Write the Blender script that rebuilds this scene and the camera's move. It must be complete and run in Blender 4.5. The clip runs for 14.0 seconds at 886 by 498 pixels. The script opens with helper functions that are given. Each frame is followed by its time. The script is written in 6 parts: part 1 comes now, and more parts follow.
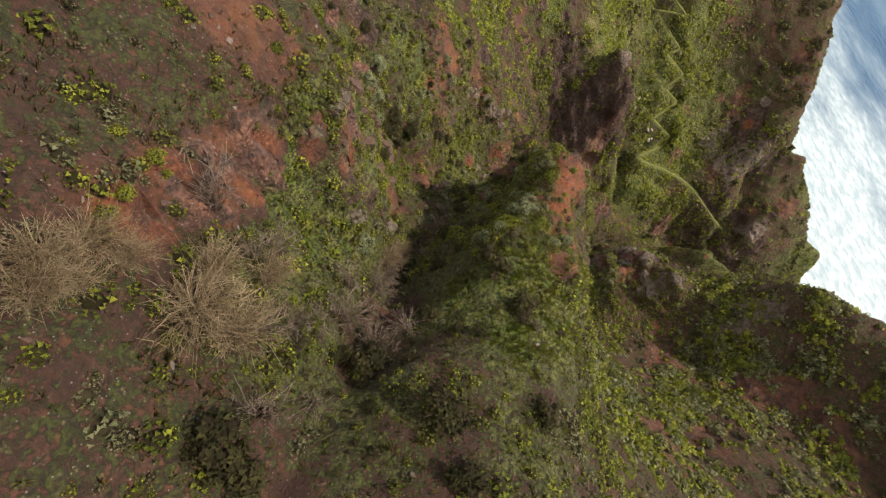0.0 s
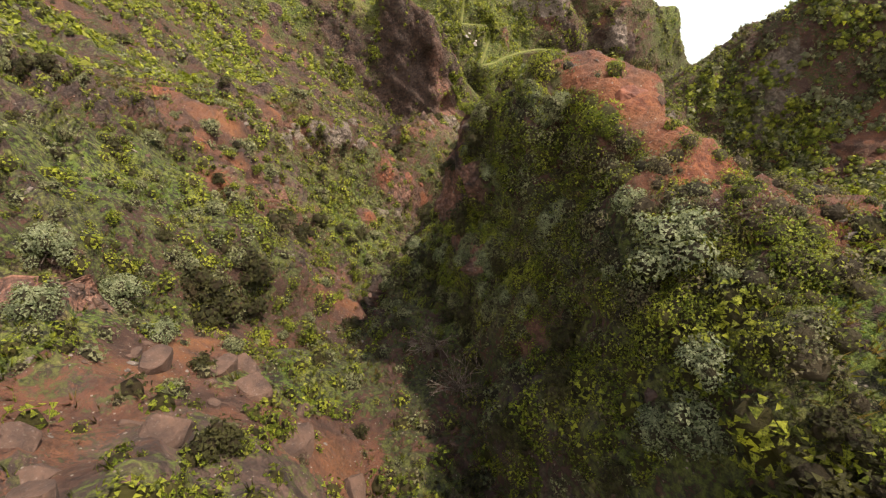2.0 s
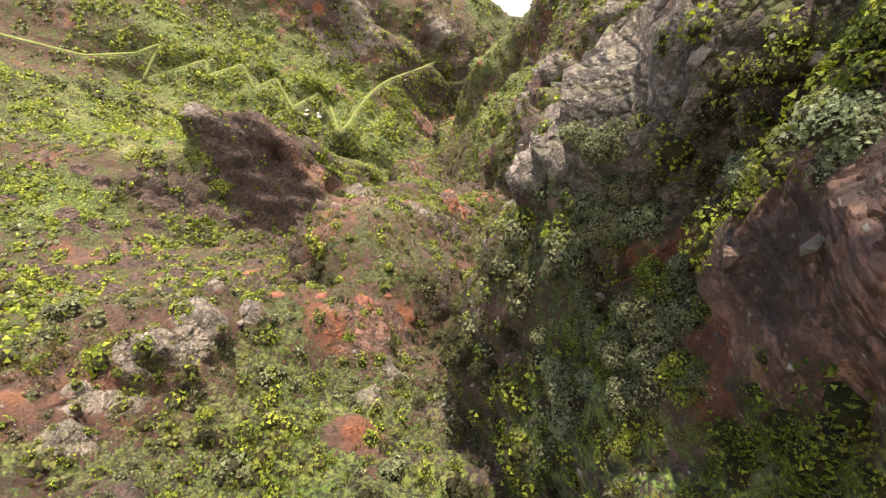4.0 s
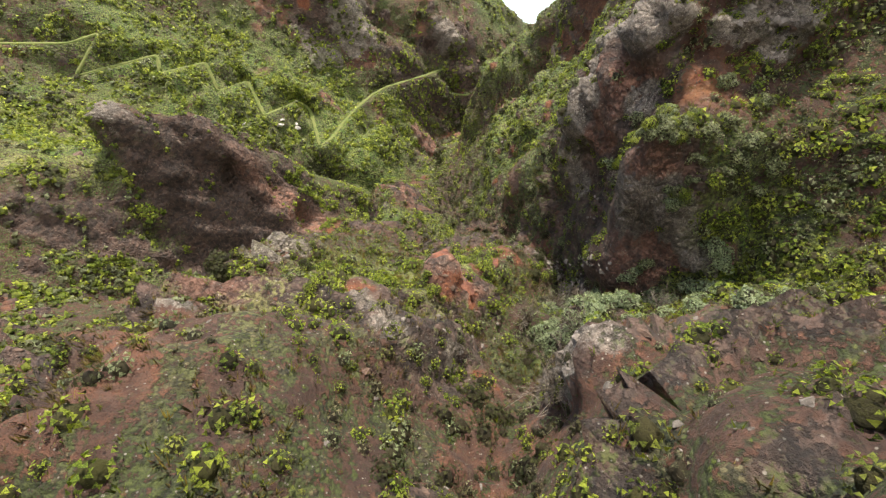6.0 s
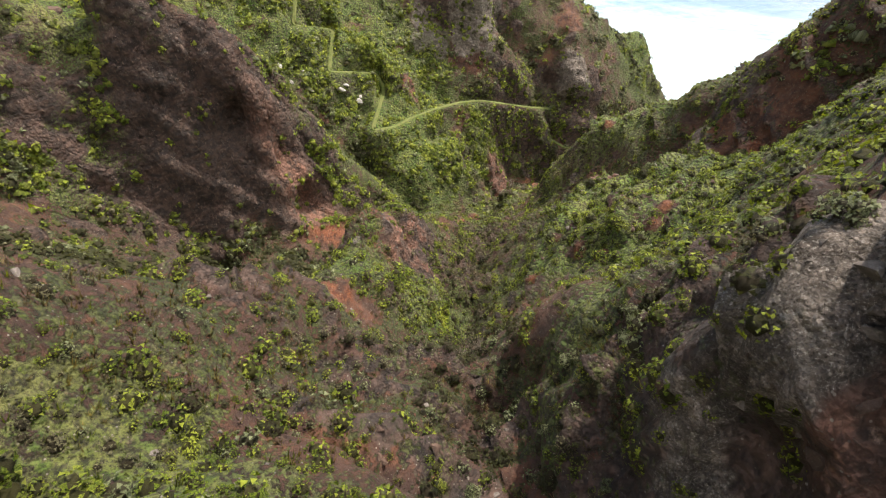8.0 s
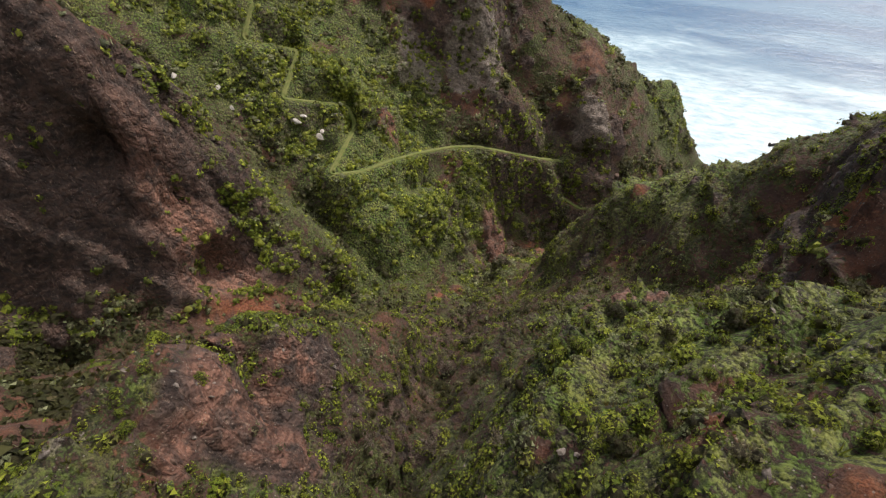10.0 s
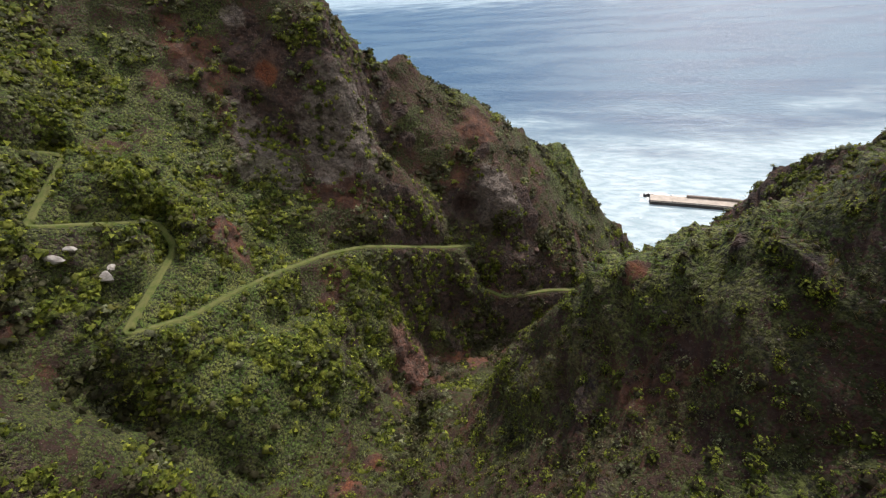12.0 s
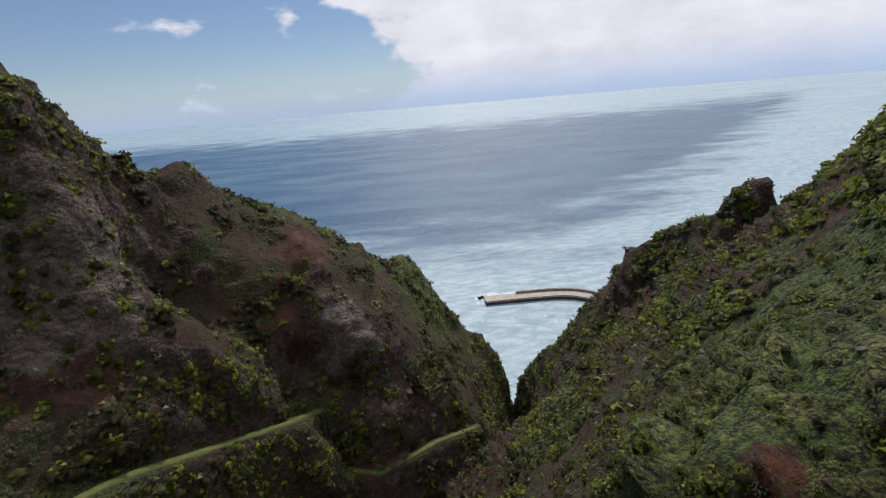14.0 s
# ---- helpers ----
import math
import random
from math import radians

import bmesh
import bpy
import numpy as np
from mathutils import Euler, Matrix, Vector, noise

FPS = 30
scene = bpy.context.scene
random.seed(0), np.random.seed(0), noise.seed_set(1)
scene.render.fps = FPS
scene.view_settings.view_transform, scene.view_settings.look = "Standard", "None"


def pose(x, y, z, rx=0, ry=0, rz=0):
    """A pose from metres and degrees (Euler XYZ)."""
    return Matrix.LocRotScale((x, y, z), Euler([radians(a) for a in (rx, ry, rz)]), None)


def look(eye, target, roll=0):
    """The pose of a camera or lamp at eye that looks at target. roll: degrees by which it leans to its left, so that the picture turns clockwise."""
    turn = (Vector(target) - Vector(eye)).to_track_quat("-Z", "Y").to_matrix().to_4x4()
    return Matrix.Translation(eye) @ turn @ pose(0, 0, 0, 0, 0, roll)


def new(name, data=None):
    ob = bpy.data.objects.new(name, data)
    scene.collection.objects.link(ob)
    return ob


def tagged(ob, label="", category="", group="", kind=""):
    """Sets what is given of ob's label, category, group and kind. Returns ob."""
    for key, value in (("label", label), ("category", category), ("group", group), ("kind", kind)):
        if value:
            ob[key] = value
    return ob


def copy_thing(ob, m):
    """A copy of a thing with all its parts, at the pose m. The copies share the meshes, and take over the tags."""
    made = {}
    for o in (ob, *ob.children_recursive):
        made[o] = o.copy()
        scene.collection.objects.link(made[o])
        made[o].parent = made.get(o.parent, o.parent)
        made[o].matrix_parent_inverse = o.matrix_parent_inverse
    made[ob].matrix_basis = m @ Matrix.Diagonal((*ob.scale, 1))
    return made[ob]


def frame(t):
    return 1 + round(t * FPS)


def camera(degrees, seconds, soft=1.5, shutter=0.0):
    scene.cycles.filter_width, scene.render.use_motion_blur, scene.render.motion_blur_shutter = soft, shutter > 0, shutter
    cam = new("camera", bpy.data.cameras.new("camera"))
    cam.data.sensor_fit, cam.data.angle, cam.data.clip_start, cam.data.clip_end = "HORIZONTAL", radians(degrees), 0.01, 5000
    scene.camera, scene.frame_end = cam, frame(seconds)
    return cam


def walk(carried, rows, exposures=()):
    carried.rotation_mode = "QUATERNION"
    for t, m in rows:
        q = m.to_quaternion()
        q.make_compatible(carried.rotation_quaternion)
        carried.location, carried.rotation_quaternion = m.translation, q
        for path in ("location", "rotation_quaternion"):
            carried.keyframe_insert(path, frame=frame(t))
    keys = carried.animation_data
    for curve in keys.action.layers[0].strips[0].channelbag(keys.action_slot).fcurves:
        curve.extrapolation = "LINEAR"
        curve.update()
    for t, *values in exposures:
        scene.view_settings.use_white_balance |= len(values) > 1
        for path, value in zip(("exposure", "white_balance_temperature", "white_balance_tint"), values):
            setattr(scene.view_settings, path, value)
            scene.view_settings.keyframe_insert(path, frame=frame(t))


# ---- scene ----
cam = camera(90.22, 14.0, soft=1.2)
# seconds, eye in metres (z above the sea), turn in degrees
ROWS = [
    (0.0, -8.56, 14.73, 338.78, 24.29, -13.45, 89.08),
    (0.5, -15.51, 17.84, 330.65, 26.11, -10.87, 81.59),
    (1.0, -23.08, 20.52, 322.30, 28.21, -6.83, 71.49),
    (1.5, -31.15, 22.94, 313.82, 29.19, -2.22, 57.82),
    (2.0, -39.21, 25.68, 305.08, 30.12, 2.63, 43.20),
    (2.5, -46.69, 28.98, 296.75, 29.89, 7.57, 29.00),
    (3.0, -53.11, 33.18, 288.76, 28.78, 11.68, 18.47),
    (3.5, -59.18, 38.27, 281.21, 29.57, 14.15, 11.32),
    (4.0, -63.83, 44.13, 274.69, 31.18, 16.24, 7.64),
    (4.2, -65.58, 46.74, 272.02, 30.80, 16.93, 5.56),
    (6.3, -76.11, 78.74, 239.64, 35.34, 15.20, 11.23),
    (6.5, -76.67, 81.80, 236.80, 36.44, 13.80, 14.63),
    (7.0, -78.44, 89.59, 229.81, 38.60, 10.14, 22.22),
    (7.2, -79.23, 92.73, 227.12, 39.48, 8.61, 25.12),
    (9.3, -85.89, 130.15, 205.29, 43.79, 3.42, 37.93),
    (9.5, -87.75, 133.47, 202.92, 44.56, 3.44, 37.76),
    (10.0, -92.41, 141.51, 197.06, 47.08, 3.28, 37.70),
    (10.5, -97.34, 149.40, 191.47, 50.03, 3.58, 36.82),
    (11.0, -102.39, 156.88, 185.72, 52.92, 4.08, 33.29),
    (11.5, -107.43, 164.61, 180.64, 55.25, 4.64, 28.16),
    (12.0, -112.37, 172.53, 176.02, 57.96, 4.94, 20.76),
    (12.5, -116.82, 180.75, 171.54, 61.38, 5.94, 11.73),
    (13.0, -120.73, 189.11, 167.92, 64.40, 6.31, 4.31),
    (13.5, -123.95, 197.31, 164.99, 67.53, 5.41, 0.32),
    (14.0, -126.56, 205.15, 162.86, 71.52, 4.51, -3.56),
]


# seconds, stops, white balance
EXPOSURES = [(0.0, 0.0, 7800, 20), (1.5, 0.25, 7900, 20), (2.5, 1.1, 7800, 19), (3.2, 1.6, 7700, 17), (4.2, 1.28, 7300, 14), (6.5, 0.88, 6900, 8), (7.2, 0.85, 6900, 9), (9.3, 0.12, 6900, 15),
             (10.5, -0.18, 6800, 16), (12.0, -0.38, 6600, 16), (13.0, -0.7, 6500, 18), (14.0, -1.05, 6200, 16)]
walk(cam, [(t, pose(*row)) for t, *row in ROWS], EXPOSURES)


# ---- sky and sun ----
SUN_AZ, SUN_EL = radians(8), radians(51)          # from +y towards +x, above the horizon
world = bpy.data.worlds.new("world")
scene.world = world
world.use_nodes = True
wn, wl = world.node_tree.nodes, world.node_tree.links
sky = wn.new("ShaderNodeTexSky")
sky.sky_type, sky.sun_disc = "NISHITA", False
sky.sun_elevation, sky.sun_rotation = SUN_EL, SUN_AZ
sky.dust_density, sky.air_density, sky.ozone_density = 0.2, 1.0, 3.0
back = wn["Background"]
back.inputs["Strength"].default_value = 0.14


def cloud_bank():
    """Banks of white cumulus low over the sea all round, thinning out overhead."""
    def node(kind, **values):
        nd = wn.new(kind)
        for key, v in values.items():
            nd.inputs[key].default_value = v
        return nd

    where = wn.new("ShaderNodeTexCoord")
    split = wn.new("ShaderNodeSeparateXYZ")
    wl.new(where.outputs["Generated"], split.inputs[0])
    squeeze = wn.new("ShaderNodeMapping")
    squeeze.inputs["Scale"].default_value = (1.0, 1.0, 2.2)
    squeeze.inputs["Location"].default_value = (0.9, 0.3, 0.0)
    wl.new(where.outputs["Generated"], squeeze.inputs["Vector"])
    puffs = node("ShaderNodeTexNoise", Scale=3.2, Detail=11.0, Roughness=0.52, Distortion=0.15)
    wl.new(squeeze.outputs[0], puffs.inputs["Vector"])
    low = wn.new("ShaderNodeMapRange")
    for key, v in (("From Min", 0.0), ("From Max", 0.40), ("To Min", 0.18), ("To Max", 0.16)):
        low.inputs[key].default_value = v
    wl.new(split.outputs["Z"], low.inputs["Value"])
    total = wn.new("ShaderNodeMath")
    wl.new(puffs.outputs["Fac"], total.inputs[0])
    wl.new(low.outputs[0], total.inputs[1])
    lean = wn.new("ShaderNodeMath")                     # clearer to the west
    lean.operation = "MULTIPLY_ADD"
    lean.inputs[1].default_value = 0.50
    wl.new(split.outputs["X"], lean.inputs[0])
    wl.new(total.outputs[0], lean.inputs[2])
    inland_fill = wn.new("ShaderNodeMapRange")               # unseen cloud behind the start, added to fill the shaded walls
    for key, v in (("From Min", -0.05), ("From Max", -0.60), ("To Min", 0.0), ("To Max", 0.38)):
        inland_fill.inputs[key].default_value = v
    wl.new(split.outputs["Y"], inland_fill.inputs["Value"])
    banked = wn.new("ShaderNodeMath")
    wl.new(lean.outputs[0], banked.inputs[0])
    wl.new(inland_fill.outputs[0], banked.inputs[1])
    edge = wn.new("ShaderNodeMapRange")
    edge.interpolation_type = "SMOOTHSTEP"
    for key, v in (("From Min", 0.565), ("From Max", 0.625)):
        edge.inputs[key].default_value = v
    wl.new(banked.outputs[0], edge.inputs["Value"])
    shade = node("ShaderNodeTexNoise", Scale=9.0, Detail=6.0, Roughness=0.6)
    wl.new(squeeze.outputs[0], shade.inputs["Vector"])
    tone = wn.new("ShaderNodeMix")
    tone.data_type = "RGBA"
    tone.inputs[6].default_value, tone.inputs[7].default_value = (8.6, 8.8, 9.2, 1), (14.5, 14.5, 14.5, 1)
    wl.new(shade.outputs["Fac"], tone.inputs[0])
    blend = wn.new("ShaderNodeMix")
    blend.data_type = "RGBA"
    wl.new(edge.outputs[0], blend.inputs[0])
    wl.new(sky.outputs["Color"], blend.inputs[6])
    wl.new(tone.outputs[2], blend.inputs[7])
    haze = wn.new("ShaderNodeMapRange")
    haze.interpolation_type = "SMOOTHSTEP"
    for key, v in (("From Min", -0.02), ("From Max", 0.10), ("To Min", 0.88), ("To Max", 0.0)):
        haze.inputs[key].default_value = v
    wl.new(split.outputs["Z"], haze.inputs["Value"])
    veil = wn.new("ShaderNodeMix")
    veil.data_type = "RGBA"
    veil.inputs[7].default_value = (5.6, 7.6, 10.2, 1)
    wl.new(haze.outputs[0], veil.inputs[0])
    wl.new(blend.outputs[2], veil.inputs[6])
    wl.new(veil.outputs[2], back.inputs["Color"])


cloud_bank()
sun_data = bpy.data.lights.new("sun", "SUN")
sun_data.energy, sun_data.angle, sun_data.color = 5.0, radians(0.8), (1.0, 0.94, 0.84)
sun = new("sun", sun_data)
sun_way = Vector((math.sin(SUN_AZ) * math.cos(SUN_EL), math.cos(SUN_AZ) * math.cos(SUN_EL), math.sin(SUN_EL)))
sun.matrix_world = look(sun_way * 600, (0, 0, 0))


# ---- materials ----
class Nodes:
    """Short hand for building a node material."""

    def __init__(self, name, rough=0.8):
        self.mat = bpy.data.materials.new(name)
        self.mat.use_nodes = True
        self.tree = self.mat.node_tree
        self.bsdf = self.tree.nodes["Principled BSDF"]
        self.bsdf.inputs["Roughness"].default_value = rough
        self.geo = self.tree.nodes.new("ShaderNodeNewGeometry")

    def put(self, socket, value):
        if isinstance(value, bpy.types.NodeSocket):
            self.tree.links.new(value, socket)
        elif isinstance(value, tuple) and len(value) == 3 and socket.type == "RGBA":
            socket.default_value = (*value, 1)
        else:
            socket.default_value = value

    def noise(self, scale, detail=4.0, rough=0.55, where=None, distort=0.0):
        n = self.tree.nodes.new("ShaderNodeTexNoise")
        self.put(n.inputs["Vector"], where or self.geo.outputs["Position"])
        n.inputs["Scale"].default_value, n.inputs["Detail"].default_value = scale, detail
        n.inputs["Roughness"].default_value, n.inputs["Distortion"].default_value = rough, distort
        return n.outputs["Fac"]

    def cells(self, scale, feature="F1", out="Distance", where=None):
        n = self.tree.nodes.new("ShaderNodeTexVoronoi")
        n.feature = feature
        self.put(n.inputs["Vector"], where or self.geo.outputs["Position"])
        n.inputs["Scale"].default_value = scale
        return n.outputs[out]

    def stretched(self, sx, sy, sz, rx=0.0, ry=0.0, rz=0.0):
        n = self.tree.nodes.new("ShaderNodeMapping")
        self.put(n.inputs["Vector"], self.geo.outputs["Position"])
        n.inputs["Rotation"].default_value = (radians(rx), radians(ry), radians(rz))
        n.inputs["Scale"].default_value = (sx, sy, sz)
        return n.outputs["Vector"]

    def math(self, op, a, b=0.0, c=0.0):
        n = self.tree.nodes.new("ShaderNodeMath")
        n.operation = op
        for s, v in zip(n.inputs, (a, b, c)):
            self.put(s, v)
        return n.outputs[0]

    def ramp(self, value, lo, hi, a=0.0, b=1.0):
        n = self.tree.nodes.new("ShaderNodeMapRange")
        n.interpolation_type = "SMOOTHSTEP"
        for key, v in (("Value", value), ("From Min", lo), ("From Max", hi), ("To Min", a), ("To Max", b)):
            self.put(n.inputs[key], v)
        return n.outputs["Result"]

    def mix(self, fac, a, b, blend="MIX"):
        n = self.tree.nodes.new("ShaderNodeMix")
        n.data_type, n.blend_type = "RGBA", blend
        self.put(n.inputs[0], fac)
        self.put(n.inputs[6], a)
        self.put(n.inputs[7], b)
        return n.outputs[2]

    def attribute(self, name):
        n = self.tree.nodes.new("ShaderNodeAttribute")
        n.attribute_name = name
        return n.outputs["Fac"]

    def bump(self, height_value, strength, distance):
        n = self.tree.nodes.new("ShaderNodeBump")
        n.inputs["Strength"].default_value, n.inputs["Distance"].default_value = strength, distance
        self.put(n.inputs["Height"], height_value)
        self.put(self.bsdf.inputs["Normal"], n.outputs["Normal"])

    def color(self, value):
        self.put(self.bsdf.inputs["Base Color"], value)
        return self.mat


def ground_material():
    n = Nodes("ravine_ground", 0.92)
    wide, mid, fine = n.noise(0.06, 5), n.noise(0.35, 6, 0.62), n.noise(2.2, 6, 0.7)
    grit = n.noise(9.0, 4, 0.75)
    bare, rock, grey, lush = (n.attribute(a) for a in ("bare", "rock", "grey", "lush"))
    # soil: dark red earth, orange where freshly worn
    soil = n.mix(n.ramp(mid, 0.38, 0.62), (0.050, 0.023, 0.016), (0.165, 0.066, 0.037))
    soil = n.mix(n.math("MULTIPLY", n.ramp(wide, 0.46, 0.60, 0, 0.8), n.ramp(bare, 0.45, 0.9)), soil, (0.29, 0.120, 0.046))
    streak = n.noise(0.9, 5, 0.65, n.stretched(0.7, 0.7, 1.5, 24, -20, 0))
    soil = n.mix(n.ramp(streak, 0.50, 0.66, 0, 0.65), soil, (0.120, 0.062, 0.046))
    soil = n.mix(n.ramp(fine, 0.54, 0.70, 0, 0.7), soil, (0.205, 0.140, 0.095))
    red = n.attribute("red")
    soil = n.mix(n.math("MULTIPLY", n.ramp(red, 0.3, 0.8), n.ramp(mid, 0.3, 0.6)), soil, n.mix(n.ramp(fine, 0.4, 0.65), (0.130, 0.036, 0.018), (0.310, 0.108, 0.044)))
    # plants too low to stand out: cushions of herbs, moss, dry grass
    wobble = n.tree.nodes.new("ShaderNodeTexNoise")
    wobble.inputs["Scale"].default_value, wobble.inputs["Detail"].default_value = 1.1, 3.0
    n.put(wobble.inputs["Vector"], n.geo.outputs["Position"])
    shift = n.tree.nodes.new("ShaderNodeVectorMath")
    shift.operation = "MULTIPLY_ADD"
    n.put(shift.inputs[0], wobble.outputs["Color"])
    shift.inputs[1].default_value = (0.30, 0.30, 0.30)
    n.put(shift.inputs[2], n.geo.outputs["Position"])
    tuft, tuft_hue = n.cells(1.25, where=shift.outputs[0]), n.cells(1.25, out="Color", where=shift.outputs[0])
    sprig, sprig_hue = n.cells(3.8), n.cells(3.8, out="Color")
    herb = n.mix(n.ramp(fine, 0.38, 0.62), (0.012, 0.017, 0.005), (0.062, 0.078, 0.016))
    straw = n.ramp(n.noise(0.22, 6, 0.7, None, 0.8), 0.54, 0.66, 0, 0.55)
    herb = n.mix(straw, herb, n.mix(n.ramp(grit, 0.35, 0.65), (0.036, 0.026, 0.015), (0.150, 0.112, 0.058)))
    herb = n.mix(n.math("MULTIPLY", n.attribute("dry"), n.ramp(fine, 0.36, 0.60, 0.25, 0.95)), herb, n.mix(n.ramp(grit, 0.35, 0.65), (0.150, 0.118, 0.052), (0.340, 0.285, 0.130)))
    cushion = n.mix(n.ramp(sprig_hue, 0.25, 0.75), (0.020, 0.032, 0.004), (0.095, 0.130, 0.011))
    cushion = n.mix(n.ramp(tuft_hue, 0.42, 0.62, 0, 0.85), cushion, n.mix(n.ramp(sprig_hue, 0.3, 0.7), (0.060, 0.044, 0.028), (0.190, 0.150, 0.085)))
    # dark sprig edges: shade between low plants put into the colour
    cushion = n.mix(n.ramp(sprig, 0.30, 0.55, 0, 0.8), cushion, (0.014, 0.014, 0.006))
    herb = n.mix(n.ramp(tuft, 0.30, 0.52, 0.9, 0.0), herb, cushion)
    herb = n.mix(n.math("MULTIPLY", lush, n.ramp(fine, 0.42, 0.60, 0, 0.85)), herb, n.mix(n.ramp(mid, 0.40, 0.60), (0.100, 0.190, 0.018), (0.245, 0.285, 0.060)))
    cover = n.ramp(n.math("ADD", n.math("SUBTRACT", n.math("ADD", n.math("MULTIPLY", mid, 0.8), n.math("MULTIPLY", fine, 0.8)), n.math("MULTIPLY", bare, 0.8)), n.math("MULTIPLY", lush, 0.22)), 0.74, 0.86)
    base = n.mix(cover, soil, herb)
    # rock: brown tuff with ledges, grey basalt with pale lichen
    ledge = n.noise(0.7, 6, 0.6, n.stretched(0.75, 0.75, 1.25, 28, -18, 0))
    brown = n.mix(n.ramp(ledge, 0.35, 0.65), (0.032, 0.021, 0.018), (0.100, 0.060, 0.047))
    brown = n.mix(n.ramp(mid, 0.55, 0.7, 0, 0.4), brown, (0.135, 0.066, 0.050))
    brown = n.mix(n.math("MULTIPLY", n.ramp(red, 0.2, 0.8), n.ramp(n.noise(0.5, 5, 0.6), 0.36, 0.56)), brown, n.mix(n.ramp(fine, 0.4, 0.65), (0.135, 0.062, 0.044), (0.285, 0.145, 0.100)))
    joint = n.cells(0.85, "DISTANCE_TO_EDGE", where=shift.outputs[0])
    crack = n.ramp(joint, 0.015, 0.10)
    stone = n.mix(n.ramp(ledge, 0.3, 0.7), (0.085, 0.066, 0.054), (0.235, 0.192, 0.160))
    stone = n.mix(n.ramp(grit, 0.53, 0.66, 0, 0.75), stone, (0.46, 0.42, 0.375))
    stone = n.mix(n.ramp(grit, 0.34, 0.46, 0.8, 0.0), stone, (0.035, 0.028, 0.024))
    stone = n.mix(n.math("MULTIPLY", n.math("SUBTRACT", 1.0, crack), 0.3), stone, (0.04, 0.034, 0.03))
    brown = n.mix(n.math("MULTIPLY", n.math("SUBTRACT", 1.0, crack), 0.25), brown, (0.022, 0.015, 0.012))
    brown = n.mix(n.math("MULTIPLY", n.ramp(grit, 0.56, 0.68, 0, 0.55), n.ramp(mid, 0.48, 0.62)), brown, (0.30, 0.24, 0.20))
    face = n.mix(n.ramp(n.math("ADD", grey, n.math("MULTIPLY", n.math("SUBTRACT", mid, 0.5), 1.2)), 0.35, 0.65), brown, stone)
    bare_face = n.ramp(n.attribute("naked"), 0.3, 0.65)
    joint_wide = n.cells(0.34, "DISTANCE_TO_EDGE", where=n.stretched(1.0, 1.0, 0.55, 25, -20, 0))
    rift = n.math("MULTIPLY", n.ramp(n.math("ADD", joint_wide, n.math("MULTIPLY", n.math("SUBTRACT", fine, 0.5), 0.12)), 0.01, 0.07, 1.0, 0.0), bare_face)
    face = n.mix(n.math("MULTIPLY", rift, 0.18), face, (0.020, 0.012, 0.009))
    vein = n.noise(1.3, 6, 0.7, n.stretched(1.6, 1.6, 0.35, 30, -15, 0))
    face = n.mix(n.math("MULTIPLY", n.ramp(vein, 0.56, 0.70, 0, 0.6), bare_face), face, (0.36, 0.25, 0.19))
    face = n.mix(n.math("MULTIPLY", n.ramp(vein, 0.30, 0.44, 0.6, 0.0), bare_face), face, (0.050, 0.026, 0.020))
    naked = n.math("SUBTRACT", 1.0, n.ramp(n.attribute("naked"), 0.25, 0.6))
    tufts = n.ramp(n.math("ADD", n.math("MULTIPLY", n.math("ADD", mid, fine), 0.5), n.math("MULTIPLY", lush, 0.15)), 0.53, 0.60, 0, 0.85)
    face = n.mix(n.math("MULTIPLY", n.math("MULTIPLY", tufts, naked), n.math("SUBTRACT", 1.0, n.math("MULTIPLY", n.ramp(grey, 0.3, 0.7), 0.6))), face, herb)
    base = n.mix(n.ramp(n.math("ADD", rock, n.math("MULTIPLY", n.math("SUBTRACT", n.math("MULTIPLY", n.math("ADD", mid, fine), 0.5), 0.5), 2.6)), 0.40, 0.60), base, face)
    loose = n.math("SUBTRACT", 1.0, n.math("MULTIPLY", rock, 0.7))
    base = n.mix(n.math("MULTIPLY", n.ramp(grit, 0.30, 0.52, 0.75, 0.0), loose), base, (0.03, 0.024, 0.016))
    chips = n.math("MULTIPLY", n.ramp(n.cells(3.2), 0.12, 0.22, 1.0, 0.0), n.ramp(n.cells(3.2, out="Color"), 0.55, 0.7))
    base = n.mix(n.math("MULTIPLY", chips, 0.8), base, (0.30, 0.265, 0.225))
    litter = n.ramp(n.noise(6.5, 5, 0.75, n.stretched(1.0, 1.0, 0.7, 15, 10, 0)), 0.56, 0.68, 0, 0.25)
    base = n.mix(n.math("MULTIPLY", litter, naked), base, n.mix(n.ramp(mid, 0.4, 0.6), (0.195, 0.145, 0.076), (0.095, 0.115, 0.022)))
    blocks = n.math("ADD", n.math("MULTIPLY", n.cells(0.85, where=shift.outputs[0]), 0.55), n.math("ADD", n.math("MULTIPLY", n.cells(0.3, where=shift.outputs[0]), 0.9), n.math("MULTIPLY", n.cells(2.6, where=shift.outputs[0]), 0.22)))
    relief = n.math("ADD", n.math("MULTIPLY", n.math("ADD", n.math("MULTIPLY", fine, 0.9), n.math("MULTIPLY", grit, 0.25)), loose), n.math("MULTIPLY", ledge, 0.9))
    relief = n.math("SUBTRACT", relief, n.math("MULTIPLY", n.math("MULTIPLY", n.math("ADD", n.math("POWER", tuft, 2.0), n.math("MULTIPLY", sprig, 0.35)), cover), 1.1))
    n.bump(n.math("ADD", relief, n.math("ADD", n.math("MULTIPLY", n.math("MULTIPLY", blocks, rock), -1.5), n.math("MULTIPLY", rift, -0.35))), 1.0, 0.7)
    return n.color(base)


